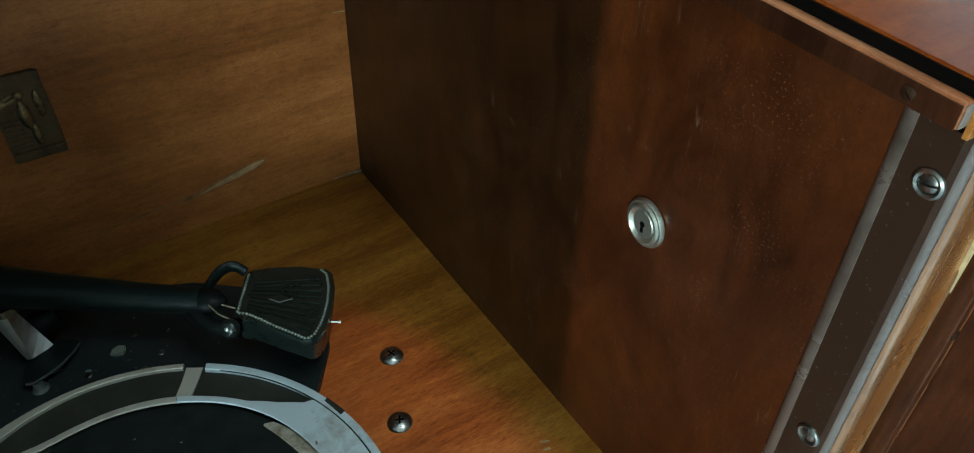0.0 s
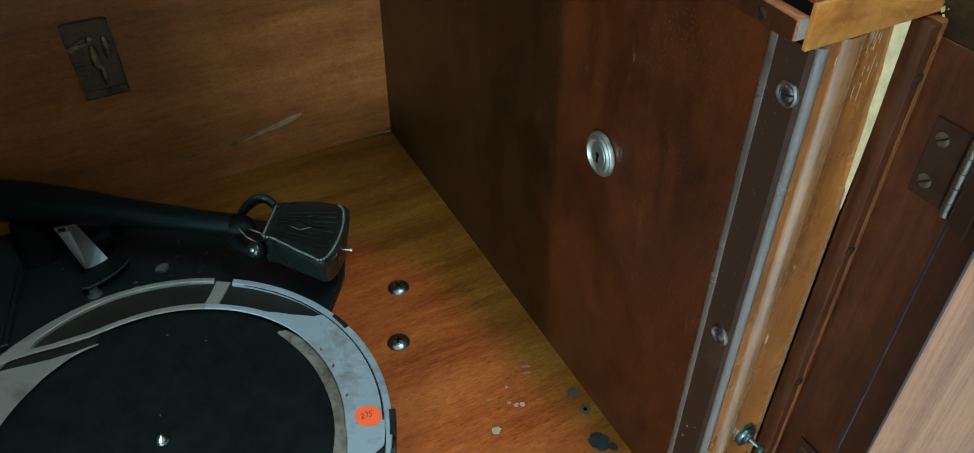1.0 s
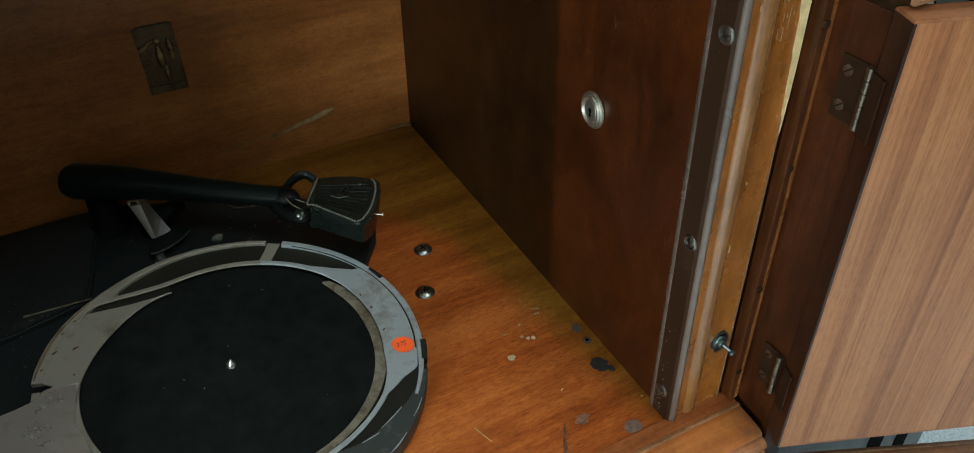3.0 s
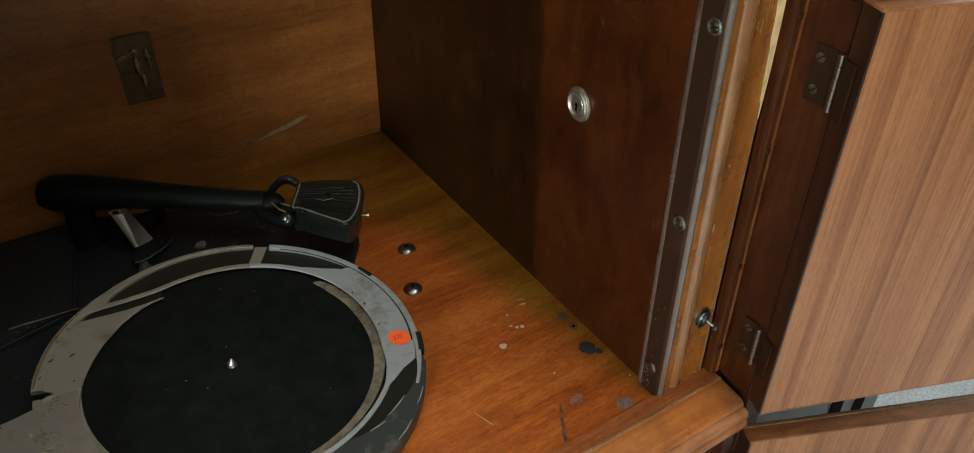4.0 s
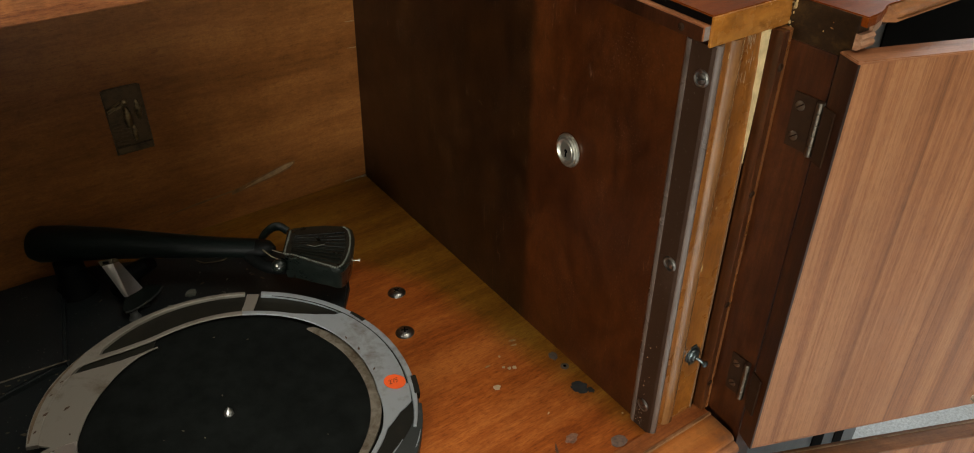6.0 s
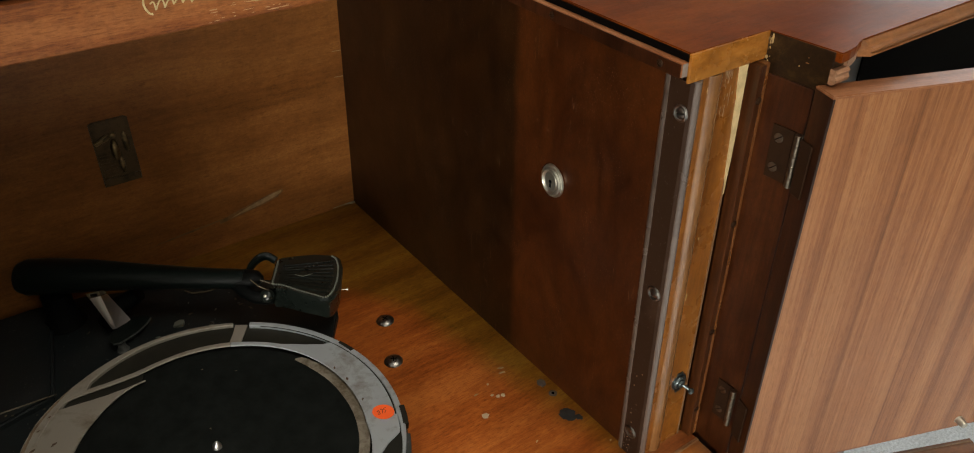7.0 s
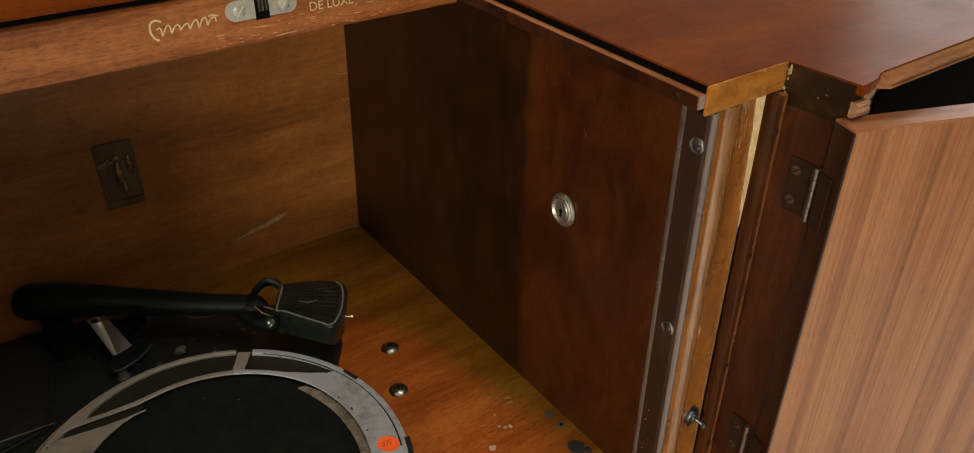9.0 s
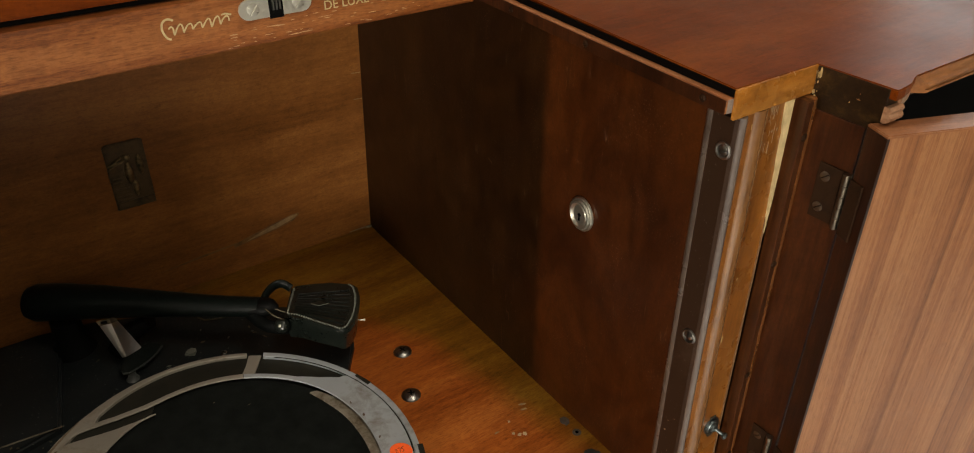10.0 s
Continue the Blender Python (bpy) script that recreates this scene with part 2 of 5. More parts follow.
brown_edge = wood("brown_edge", (0.12, 0.044, 0.013), (0.19, 0.074, 0.024), (0.27, 0.115, 0.042), "x", 60, 3.0, 0.34, 0.8, 0.3, None, 1.0, 0.0, 0.4, 0.8, 0.0, 0.6)
door_wood = wood("door_wood", (0.186, 0.069, 0.026), (0.292, 0.118, 0.0465), (0.376, 0.169, 0.071), "z", 120, 0.30, 0.34, 0.6, 0.0, None, 1.0, 0.30, 0.30, 0.25)
pale_wood = plain("pale_wood", (0.62, 0.47, 0.24), 0.6, 0.0, 0.35, 120.0)
tan_metal = metal("tan_metal", (0.335, 0.31, 0.265), (0.19, 0.155, 0.115), 0.46, 0.5, 0.40, 45.0)
grey_metal = metal("grey_metal", (0.41, 0.448, 0.475), (0.22, 0.20, 0.17), 0.46, 0.45, 0.44, 55.0)
rust_metal = metal("rust_metal", (0.29, 0.26, 0.205), (0.11, 0.080, 0.048), 0.5, 0.5, 0.72, 80.0)
bright_metal = metal("bright_metal", (0.70, 0.66, 0.60), (0.42, 0.36, 0.28), 0.30, 0.8, 0.4, 35.0)
chrome = metal("chrome", (0.85, 0.85, 0.83), (0.50, 0.49, 0.45), 0.30, 1.0, 0.3, 60.0)
lever_chrome = metal("lever_chrome", (0.90, 0.91, 0.89), (0.42, 0.41, 0.34), 0.34, 1.0, 0.26, 60.0)
lock_nickel = metal("lock_nickel", (0.46, 0.45, 0.38), (0.24, 0.225, 0.17), 0.38, 0.9, 0.45, 110.0)
strip_nickel = metal("strip_nickel", (0.27, 0.265, 0.245), (0.11, 0.10, 0.09), 0.34, 1.0, 0.5, 150.0)
nickel = metal("nickel", (0.58, 0.57, 0.50), (0.33, 0.31, 0.25), 0.42, 0.85, 0.4, 90.0)
screw_metal = metal("screw_metal", (0.17, 0.165, 0.155), (0.055, 0.05, 0.045), 0.36, 1.0, 0.5, 150.0)
bolt_metal = metal("bolt_metal", (0.34, 0.33, 0.31), (0.10, 0.09, 0.08), 0.30, 1.0, 0.5, 130.0)
switch_metal = metal("switch_metal", (0.13, 0.16, 0.165), (0.04, 0.05, 0.05), 0.34, 0.9, 0.4, 120.0)
hinge_metal = metal("hinge_metal", (0.029, 0.0140, 0.0070), (0.015, 0.0075, 0.0042), 0.46, 0.1, 0.5, 90.0, 0.0, 0.12)
knuckle_metal = metal("knuckle_metal", (0.23, 0.19, 0.145), (0.085, 0.06, 0.042), 0.36, 1.0, 0.4, 120.0)
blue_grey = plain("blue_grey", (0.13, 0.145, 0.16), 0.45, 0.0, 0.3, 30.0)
black_enamel = metal("black_enamel", (0.0105, 0.0138, 0.0146), (0.0185, 0.0205, 0.0208), 0.42, 0.0, 0.4, 30.0, 0.35, 0.30)
arm_black = metal("arm_black", (0.0044, 0.0072, 0.0062), (0.0090, 0.0130, 0.0114), 0.38, 0.0, 0.4, 260.0, 0.0, 0.17, 0.4)
flute_black = metal("flute_black", (0.006, 0.0085, 0.0068), (0.016, 0.020, 0.016), 0.30, 0.0, 0.4, 160.0, 0.0, 0.4)
fork_black = metal("fork_black", (0.0030, 0.0036, 0.0034), (0.010, 0.011, 0.009), 0.5, 0.0, 0.4, 120.0, 0.0, 0.12)
pivot_black = metal("pivot_black", (0.0036, 0.0040, 0.0040), (0.006, 0.006, 0.006), 0.6, 0.0, 0.4, 45.0, 0.0, 0.06)
head_black = metal("head_black", (0.0095, 0.0130, 0.0105), (0.032, 0.039, 0.031), 0.30, 0.1, 0.30, 130.0)
bead_metal = metal("bead_metal", (0.20, 0.215, 0.18), (0.07, 0.075, 0.062), 0.32, 0.4, 0.4, 200.0)
drum_metal = metal("drum_metal", (0.045, 0.052, 0.050), (0.17, 0.175, 0.165), 0.5, 0.4, 0.42, 55.0)
under_metal = metal("under_metal", (0.011, 0.0105, 0.0075), (0.020, 0.018, 0.012), 0.55, 0.0, 0.5, 50.0, 0.0, 0.25)
rust_stain = metal("rust_stain", (0.17, 0.125, 0.080), (0.085, 0.052, 0.028), 0.6, 0.1, 0.6, 90.0)
rust_spot = plain("rust_spot", (0.10, 0.055, 0.028), 0.7, 0.0, 0.5, 200.0)
brass_speck = plain("brass_speck", (0.12, 0.10, 0.06), 0.5, 0.3, 0.4, 200.0)
felt = plain("felt", (0.0105, 0.0122, 0.0112), 0.95, 0.0, 0.45, 55.0, 0.3)
strip_brown = metal("strip_brown", (0.031, 0.0150, 0.0082), (0.052, 0.028, 0.017), 0.46, 0.0, 0.35, 50.0, 0.12, 0.10)
worn_bevel = metal("worn_bevel", (0.148, 0.114, 0.092), (0.042, 0.026, 0.018), 0.28, 0.1, 0.48, 14.0)
# grey holds both rubbed wear and the bead's highlight
worn_sheen_edge = metal("worn_sheen_edge", (0.130, 0.098, 0.081), (0.040, 0.025, 0.018), 0.24, 0.1, 0.42, 14.0, 0.0, 0.8)
bronze = metal("bronze", (0.115, 0.076, 0.036), (0.050, 0.034, 0.018), 0.46, 0.5, 0.6, 110.0)
gilt = metal("gilt", (0.34, 0.26, 0.13), (0.040, 0.032, 0.020), 0.36, 0.8, 0.6, 160.0)
gold_ink = plain("gold_ink", (0.60, 0.48, 0.26), 0.5, 0.3, 0.3, 300.0)
orange_paper = plain("orange_paper", (1.0, 0.125, 0.018), 0.6, 0.0, 0.1)
ink = plain("ink", (0.02, 0.012, 0.012), 0.7)
hole_black = plain("hole_black", (0.003, 0.003, 0.003), 0.8)
# near-black that stands for the dark inside open gaps
groove_shade = plain("groove_shade", (0.003, 0.002, 0.0015), 0.8)
stain_dark = plain("stain_dark", (0.035, 0.038, 0.038), 0.55, 0.0, 0.5, 150.0)
stain_grey = plain("stain_grey", (0.11, 0.085, 0.07), 0.55, 0.0, 0.5, 150.0)
stain_brown = plain("stain_brown", (0.30, 0.150, 0.090), 0.5, 0.0, 0.6, 220.0)
stain_mid = plain("stain_mid", (0.20, 0.130, 0.098), 0.5, 0.0, 0.6, 220.0)
stain_soot = plain("stain_soot", (0.165, 0.070, 0.040), 0.45, 0.0, 0.7, 90.0)
dust_grey = plain("dust_grey", (0.30, 0.235, 0.165), 0.8, 0.0, 0.5, 200.0)
dust_brown = plain("dust_brown", (0.105, 0.060, 0.032), 0.8, 0.0, 0.6, 120.0)
chip_pale = plain("chip_pale", (0.52, 0.36, 0.16), 0.5, 0.0, 0.5, 160.0)
raw_wood = wood("raw_wood", (0.22, 0.105, 0.055), (0.33, 0.170, 0.095), (0.44, 0.260, 0.160), "x", 60, 3.0, 0.34, 0.3)
scuff_tan = plain("scuff_tan", (0.50, 0.29, 0.15), 0.5, 0.0, 0.4, 150.0)
fleck_pale = plain("fleck_pale", (0.56, 0.41, 0.27), 0.7)
scrape_dim = plain("scrape_dim", (0.22, 0.105, 0.034), 0.6, 0.0, 0.5, 90.0)
scrape_pale = plain("scrape_pale", (0.37, 0.235, 0.125), 0.6, 0.0, 0.5, 90.0)
wall_paint = plain("wall_paint", (0.42, 0.38, 0.32), 0.8, 0.0, 0.08, 8.0)
ceiling_paint = plain("ceiling_paint", (0.75, 0.74, 0.71), 0.85, 0.0, 0.05, 8.0)


def carpet_material():
    mat, nt, bsdf = nodes_of("carpet_grey")
    co = nt.nodes.new("ShaderNodeTexCoord").outputs["Object"]
    n = noise_at(nt, co, 190.0, 4, 0.75)
    big = noise_at(nt, co, 9.0, 4, 0.6)
    col = ramp(nt, n, [(0.34, (0.48, 0.54, 0.60)), (0.62, (0.82, 0.89, 0.96))])
    col = mix_colour(nt, 0.4, col, ramp(nt, big, [(0.3, (0.7, 0.7, 0.7)), (0.7, (1, 1, 1))]), "MULTIPLY")
    nt.links.new(col, bsdf.inputs["Base Color"])
    bsdf.inputs["Roughness"].default_value = 0.95
    bump(nt, bsdf, n, 0.8, 0.006)
    return mat


carpet = carpet_material()

# ---- mesh helpers ----


def part(name, bm, material, parent=None, label="", smooth=False):
    me = bpy.data.meshes.new(name)
    bmesh.ops.recalc_face_normals(bm, faces=bm.faces[:])
    bm.to_mesh(me)
    bm.free()
    me.materials.append(material)
    if smooth:
        for p in me.polygons:
            p.use_smooth = True
        me.set_sharp_from_angle(angle=radians(35))
    ob = new(name, me)
    ob.parent = parent
    return tagged(ob, label)


def empty(name, m=None):
    ob = new(name)
    ob.empty_display_size = 0.05
    if m is not None:
        ob.matrix_world = m
    return ob


def box(x0, x1, y0, y1, z0, z1, bevel=0.0, segments=2, bm=None):
    bm = bm or bmesh.new()
    made = bmesh.ops.create_cube(bm, size=1.0)["verts"]
    for v in made:
        v.co = Vector(((x0 + x1) / 2 + v.co.x * (x1 - x0), (y0 + y1) / 2 + v.co.y * (y1 - y0), (z0 + z1) / 2 + v.co.z * (z1 - z0)))
    if bevel:
        edges = list({e for v in made for e in v.link_edges})
        bmesh.ops.bevel(bm, geom=edges, offset=bevel, segments=segments, affect="EDGES", profile=0.6)
    return bm


def prism(points, z0, z1, bevel=0.0, m=None):
    """A flat outline (x, y) raised from z0 to z1."""
    bm = bmesh.new()
    low = [bm.verts.new((x, y, z0)) for x, y in points]
    high = [bm.verts.new((x, y, z1)) for x, y in points]
    n = len(points)
    bm.faces.new(low[::-1]), bm.faces.new(high)
    for i in range(n):
        bm.faces.new((low[i], low[(i + 1) % n], high[(i + 1) % n], high[i]))
    if bevel:
        bmesh.ops.bevel(bm, geom=[e for e in bm.edges if abs(e.verts[0].co.z - e.verts[1].co.z) < 1e-7 and e.verts[0].co.z > (z0 + z1) / 2],
                        offset=bevel, segments=2, affect="EDGES")
    if m is not None:
        bmesh.ops.transform(bm, matrix=m, verts=bm.verts[:])
    return bm


def lathe(profile, n=32, m=None, bm=None):
    """A profile (radius, height) turned round z."""
    bm = bm or bmesh.new()
    rings, made = [], []
    for r, z in profile:
        if r < 1e-6:
            rings.append([bm.verts.new((0, 0, z))])
        else:
            rings.append([bm.verts.new((r * math.cos(2 * math.pi * i / n), r * math.sin(2 * math.pi * i / n), z)) for i in range(n)])
        made += rings[-1]
    for a, b in zip(rings, rings[1:]):
        for i in range(n):
            j = (i + 1) % n
            if len(a) == 1 and len(b) > 1:
                bm.faces.new((a[0], b[i], b[j]))
            elif len(b) == 1 and len(a) > 1:
                bm.faces.new((a[i], a[j], b[0]))
            elif len(a) > 1:
                bm.faces.new((a[i], a[j], b[j], b[i]))
    if m is not None:
        bmesh.ops.transform(bm, matrix=m, verts=made)
    return bm


def tube(points, radii, n=20, flat=1.0, bm=None):
    """A round bar through points, with closed and rounded ends."""
    bm = bm or bmesh.new()
    pts = [Vector(p) for p in points]
    rings = []
    for i, p in enumerate(pts):
        d = (pts[min(i + 1, len(pts) - 1)] - pts[max(i - 1, 0)]).normalized()
        side = d.cross(Vector((0, 0, 1)))
        side = side.normalized() if side.length > 1e-4 else Vector((1, 0, 0))
        up = side.cross(d)
        rings.append([bm.verts.new(p + radii[i] * (math.cos(a) * side + flat * math.sin(a) * up)) for a in (2 * math.pi * k / n for k in range(n))])
    for a, b in zip(rings, rings[1:]):
        for k in range(n):
            bm.faces.new((a[k], a[(k + 1) % n], b[(k + 1) % n], b[k]))
    bm.faces.new(rings[0]), bm.faces.new(rings[-1][::-1])
    return bm


def curve_through(points, steps):
    """A smooth line of points that passes through the given ones."""
    pts = [Vector(p) for p in points]
    pts = [2 * pts[0] - pts[1]] + pts + [2 * pts[-1] - pts[-2]]
    out = []
    for a, b, c, d in zip(pts, pts[1:], pts[2:], pts[3:]):
        for k in range(steps):
            t = k / steps
            out.append(0.5 * (2 * b + (c - a) * t + (2 * a - 5 * b + 4 * c - d) * t * t + (3 * b - a - 3 * c + d) * t ** 3))
    return out + [pts[-2]]


def extrude_profile(profile, place, length, m_of):
    """A closed outline swept in a straight line: m_of(u, v, s) gives the place."""
    bm = bmesh.new()
    a = [bm.verts.new(m_of(u, v, 0)) for u, v in profile]
    b = [bm.verts.new(m_of(u, v, length)) for u, v in profile]
    n = len(profile)
    bm.faces.new(a), bm.faces.new(b[::-1])
    for i in range(n):
        bm.faces.new((a[i], b[i], b[(i + 1) % n], a[(i + 1) % n]))
    return bm


def screw(name, place, normal, radius, parent, turn=0.4, cup=True, metal_of=None, dome=0.35):
    """A slotted screw head, in a cup washer where there is one."""
    q = Vector(normal).to_track_quat("Z", "Y").to_matrix().to_4x4()
    m = Matrix.Translation(place) @ q @ pose(0, 0, 0, 0, 0, math.degrees(turn))
    r = radius * (0.62 if cup else 1.0)
    bm = bmesh.new()
    if cup:
        lathe([(radius, 0), (radius * 0.97, radius * 0.14), (radius * 0.82, radius * 0.24), (r * 1.04, radius * 0.16), (r, radius * 0.05)], 24, None, bm)
    h = radius * 0.08
    # two half domes with the slot between them
    for s in (-1, 1):
        w = r * 0.13
        n = 12
        inner = [bm.verts.new((-math.sqrt(r * r - w * w) + 2 * math.sqrt(r * r - w * w) * i / n, s * w, h + dome * r * (1 - ((i / n - 0.5) * 2) ** 2) * 0.8)) for i in range(n + 1)]
        outer = []
        for i in range(n + 1):
            x = inner[i].co.x
            outer.append(bm.verts.new((x, s * max(w, math.sqrt(max(r * r - x * x, 0))), h)))
        mid = []
        for i in range(n + 1):
            y = (abs(inner[i].co.y) + abs(outer[i].co.y)) / 2
            x = inner[i].co.x
            mid.append(bm.verts.new((x, s * y, h + dome * r * max(0, 1 - (x * x + y * y) / (r * r)))))
        low = [bm.verts.new((v.co.x, v.co.y, h - r * 0.12)) for v in inner]
        for i in range(n):
            for p, k in ((inner, mid), (mid, outer), (low, inner)):
                try:
                    bm.faces.new((p[i], p[i + 1], k[i + 1], k[i]))
                except ValueError:
                    pass
    lathe([(r, h), (r * 0.99, h - r * 0.12), (0, h - r * 0.12)], 24, None, bm)
    bmesh.ops.remove_doubles(bm, verts=bm.verts[:], dist=1e-6)
    bmesh.ops.transform(bm, matrix=m, verts=bm.verts[:])
    return part(name, bm, metal_of or screw_metal, parent, "", True)


def blob(points_n, radius, seed, jag=0.35, squash=(1, 1)):
    rng = random.Random(seed)
    return [(squash[0] * radius * (1 + jag * (rng.random() - 0.5) * 2) * math.cos(2 * math.pi * i / points_n),
             squash[1] * radius * (1 + jag * (rng.random() - 0.5) * 2) * math.sin(2 * math.pi * i / points_n)) for i in range(points_n)]


B = 0.72      # height of the motor board over the room's floor
TOP = 1.0995   # height of the cabinet's top

# ---- the room ----
tagged(part("floor", box(-2.6, 2.6, -3.3, 0.9, -0.1, 0.0), carpet), "light grey speckled carpet floor of the room", "carpet", "", "structure")
tagged(part("ceiling", box(-2.6, 2.6, -3.3, 0.9, 2.5, 2.6), ceiling_paint), "plain white painted ceiling", "ceiling", "", "structure")
tagged(part("wall_north", box(-2.6, 2.6, 0.9, 1.0, 0, 2.5), wall_paint), "plain pale painted wall behind the cabinet", "wall", "", "structure")


def pierced(name, x0, x1, y0, y1, a, b, low, high):
    """A wall along y with a window opening from a to b."""
    bm = bmesh.new()
    for p, q, z0, z1 in ((y0, a, 0, 2.5), (b, y1, 0, 2.5), (a, b, 0, low), (a, b, high, 2.5)):
        box(x0, x1, p, q, z0, z1, bm=bm)
    tagged(part(name, bm, wall_paint), "plain pale painted wall with a window opening", "wall", "", "structure")


# out of view; the openings are assumed, to suit the lamps
pierced("wall_west", -2.6, -2.5, -3.2, 0.9, -3.15, -2.25, 0.78, 1.98)
pierced("wall_east", 2.5, 2.6, -3.2, 0.9, -0.4, 0.7, 1.0, 2.2)
tagged(part("wall_south", box(-2.5, 2.5, -3.3, -3.2, 0, 2.5), wall_paint), "plain pale painted wall", "wall", "", "structure")

# ---- the cabinet ----
cabinet = tagged(empty("phonograph_cabinet"), "worn reddish-brown wooden phonograph cabinet with open doors", "cabinet")

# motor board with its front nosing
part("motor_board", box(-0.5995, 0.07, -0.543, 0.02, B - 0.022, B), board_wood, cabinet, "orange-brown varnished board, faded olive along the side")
part("front_trim", box(-0.5995, 0.0600, -0.5518, -0.5370, B - 0.01, B + 0.0012, 0.0006), trim_red, cabinet, "red-brown trim strip")
part("trim_edge", box(-0.5995, 0.0600, -0.5552, -0.5519, B - 0.01, B + 0.0020, 0.0009), worn_bead_x, cabinet, "pale worn edge")
nose = [(-0.5553, 0.0004), (-0.5770, -0.0014), (-0.5805, -0.0024), (-0.5828, -0.0046), (-0.5834, -0.0072), (-0.5826, -0.0086), (-0.5553, -0.0086)]
part("nosing", extrude_profile(nose, None, 0.6592, lambda u, v, s: (-0.5995 + s, u, B + v)), nosing_wood, cabinet, "ochre varnished front nosing with grimy end", True)
reeds = [(-0.5554, -0.0087), (-0.5838, -0.0087), (-0.5872, -0.0098), (-0.5896, -0.0122), (-0.5902, -0.0155), (-0.5894, -0.0182), (-0.5878, -0.0196), (-0.5896, -0.0210), (-0.5912, -0.0238), (-0.5912, -0.0275), (-0.5896, -0.0306), (-0.5860, -0.0330), (-0.5800, -0.0345), (-0.5554, -0.0345)]
part("reeded_edge", extrude_profile(reeds, None, 0.6600, lambda u, v, s: (-0.5995 + s, u, B + v)), reed_wood, cabinet, "worn pinkish reeded front edge", True)

for i, (x, y, rx_, ry_) in enumerate(((0.0470, -0.5535, 0.0100, 0.0030), (0.0300, -0.5534, 0.0260, 0.0009), (-0.0350, -0.5545, 0.0300, 0.0009), (0.0440, -0.5440, 0.0060, 0.0022))):
    part("dust", prism(blob(22, 1.0, 500 + i, 0.3, (rx_, ry_)), B + 0.0010, B + (0.0014 if i == 3 else 0.0023)), dust_brown if i == 3 else dust_grey, cabinet)

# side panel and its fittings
side = part("side_panel", box(0.0, 0.05, -0.534, 0.02, B - 0.01, 1.0835), side_wood, cabinet, "unseen dark red-brown left panel that shades the inside, darker towards the back")
part("outer_post", box(0.0505, 0.0645, -0.500, 0.02, B - 0.02, 1.07), dark_wood, cabinet)

# back panel leans a little forwards
LEAN = 0.05
bm = box(-0.5995, 0.0, 0.0, 0.018, B, 1.09)
for v in bm.verts:
    v.co.y -= (v.co.z - B) * LEAN
back = part("back_panel", bm, back_wood, cabinet, "mid-brown plywood back panel with a pale scrape")
# unseen left side, sized to keep west light off the left part
part("left_shade_panel", box(-0.64, -0.60, -0.6000, 0.02, B - 0.03, TOP), side_wood, cabinet, "unseen dark red-brown left panel that shades the inside")

# brown strip along the front of the side panel
part("edge_strip", extrude_profile([(-0.5185, -0.0034), (-0.5378, -0.0034), (-0.5398, -0.0020), (-0.5402, 0.0), (-0.5152, 0.0)], None, 0.358, lambda u, v, s: (v, u, B + s)), strip_brown, cabinet, "dark brown enamelled strip with worn edges")
part("strip_bevel", extrude_profile([(-0.5134, -0.0002), (-0.5146, -0.0016), (-0.5166, -0.0030), (-0.5190, -0.0038), (-0.5206, -0.0038), (-0.5208, -0.0032), (-0.5152, 0.0)], None, 0.3578, lambda u, v, s: (v, u, B + s)), worn_bevel, cabinet, "rounded worn bevel", True)
part("post_bead", extrude_profile([(0.0014 - 0.0033 * math.cos(a), -0.5393 - 0.0033 * math.sin(a)) for a in (k * math.pi / 8 for k in range(16))], None, 0.3576, lambda u, v, s: (u, v, B + s + 0.0016)), worn_sheen_edge, cabinet, "rounded grey bead, wear and sheen in its colour", True)
for y, z, tn in ((-0.5332, 1.0555, 0.2), (-0.5325, 0.9045, 1.7), (-0.5285, 0.7485, 0.5)):
    screw("strip_screw", (-0.0034, y, z), (-1, 0, 0), 0.0062, cabinet, tn, True, strip_nickel)

rng = random.Random(11)
for i in range(12):
    bm = prism(blob(7, 0.0002 + 0.0003 * rng.random(), 50 + i, 0.4, (1, 1.6)), 0, 0.0002, 0, Matrix.Translation((-0.0034, -0.519 - 0.014 * rng.random(), 0.725 + 0.10 * rng.random() ** 1.5)) @ pose(0, 0, 0, 0, -90, 0))
    part("dust_fleck", bm, fleck_pale, cabinet)

for i in range(9):
    y, z = -0.5300 + 0.0075 * rng.random(), 0.7235 + 0.016 * rng.random()
    bm = prism(blob(6, 1.0, 800 + i, 0.4, (0.00025, 0.0010 + 0.0012 * rng.random())), 0.0, 0.0002)
    for v in bm.verts:
        v.co = Vector((-0.0035 - v.co.z, y + v.co.x, z + v.co.y))
    part("fine_scratch", bm, worn_bevel, cabinet)

# front post, ochre, with a bead down its middle, paled for wear and sheen
post = part("front_post", box(0.0, 0.0495, -0.5385, -0.5345, B + 0.0016, 1.0794, 0.001), ochre_wood, cabinet, "ochre varnished front post with chipped edge")
bm = extrude_profile([(-0.0065 * math.cos(a), -0.0030 * math.sin(a)) for a in (k * math.pi / 12 for k in range(13))], None, 0.3574, lambda u, v, s: (0.0195 + u, -0.5384 + v, B + s + 0.0018))
part("post_fillet", bm, bead_ochre, cabinet, "rounded glossy bead, wear and sheen in its colour", True)
part("post_arris", box(0.0484, 0.0499, -0.5394, -0.5380, B + 0.0016, 0.994, 0.0005), worn_bead, cabinet, "pale worn edge")
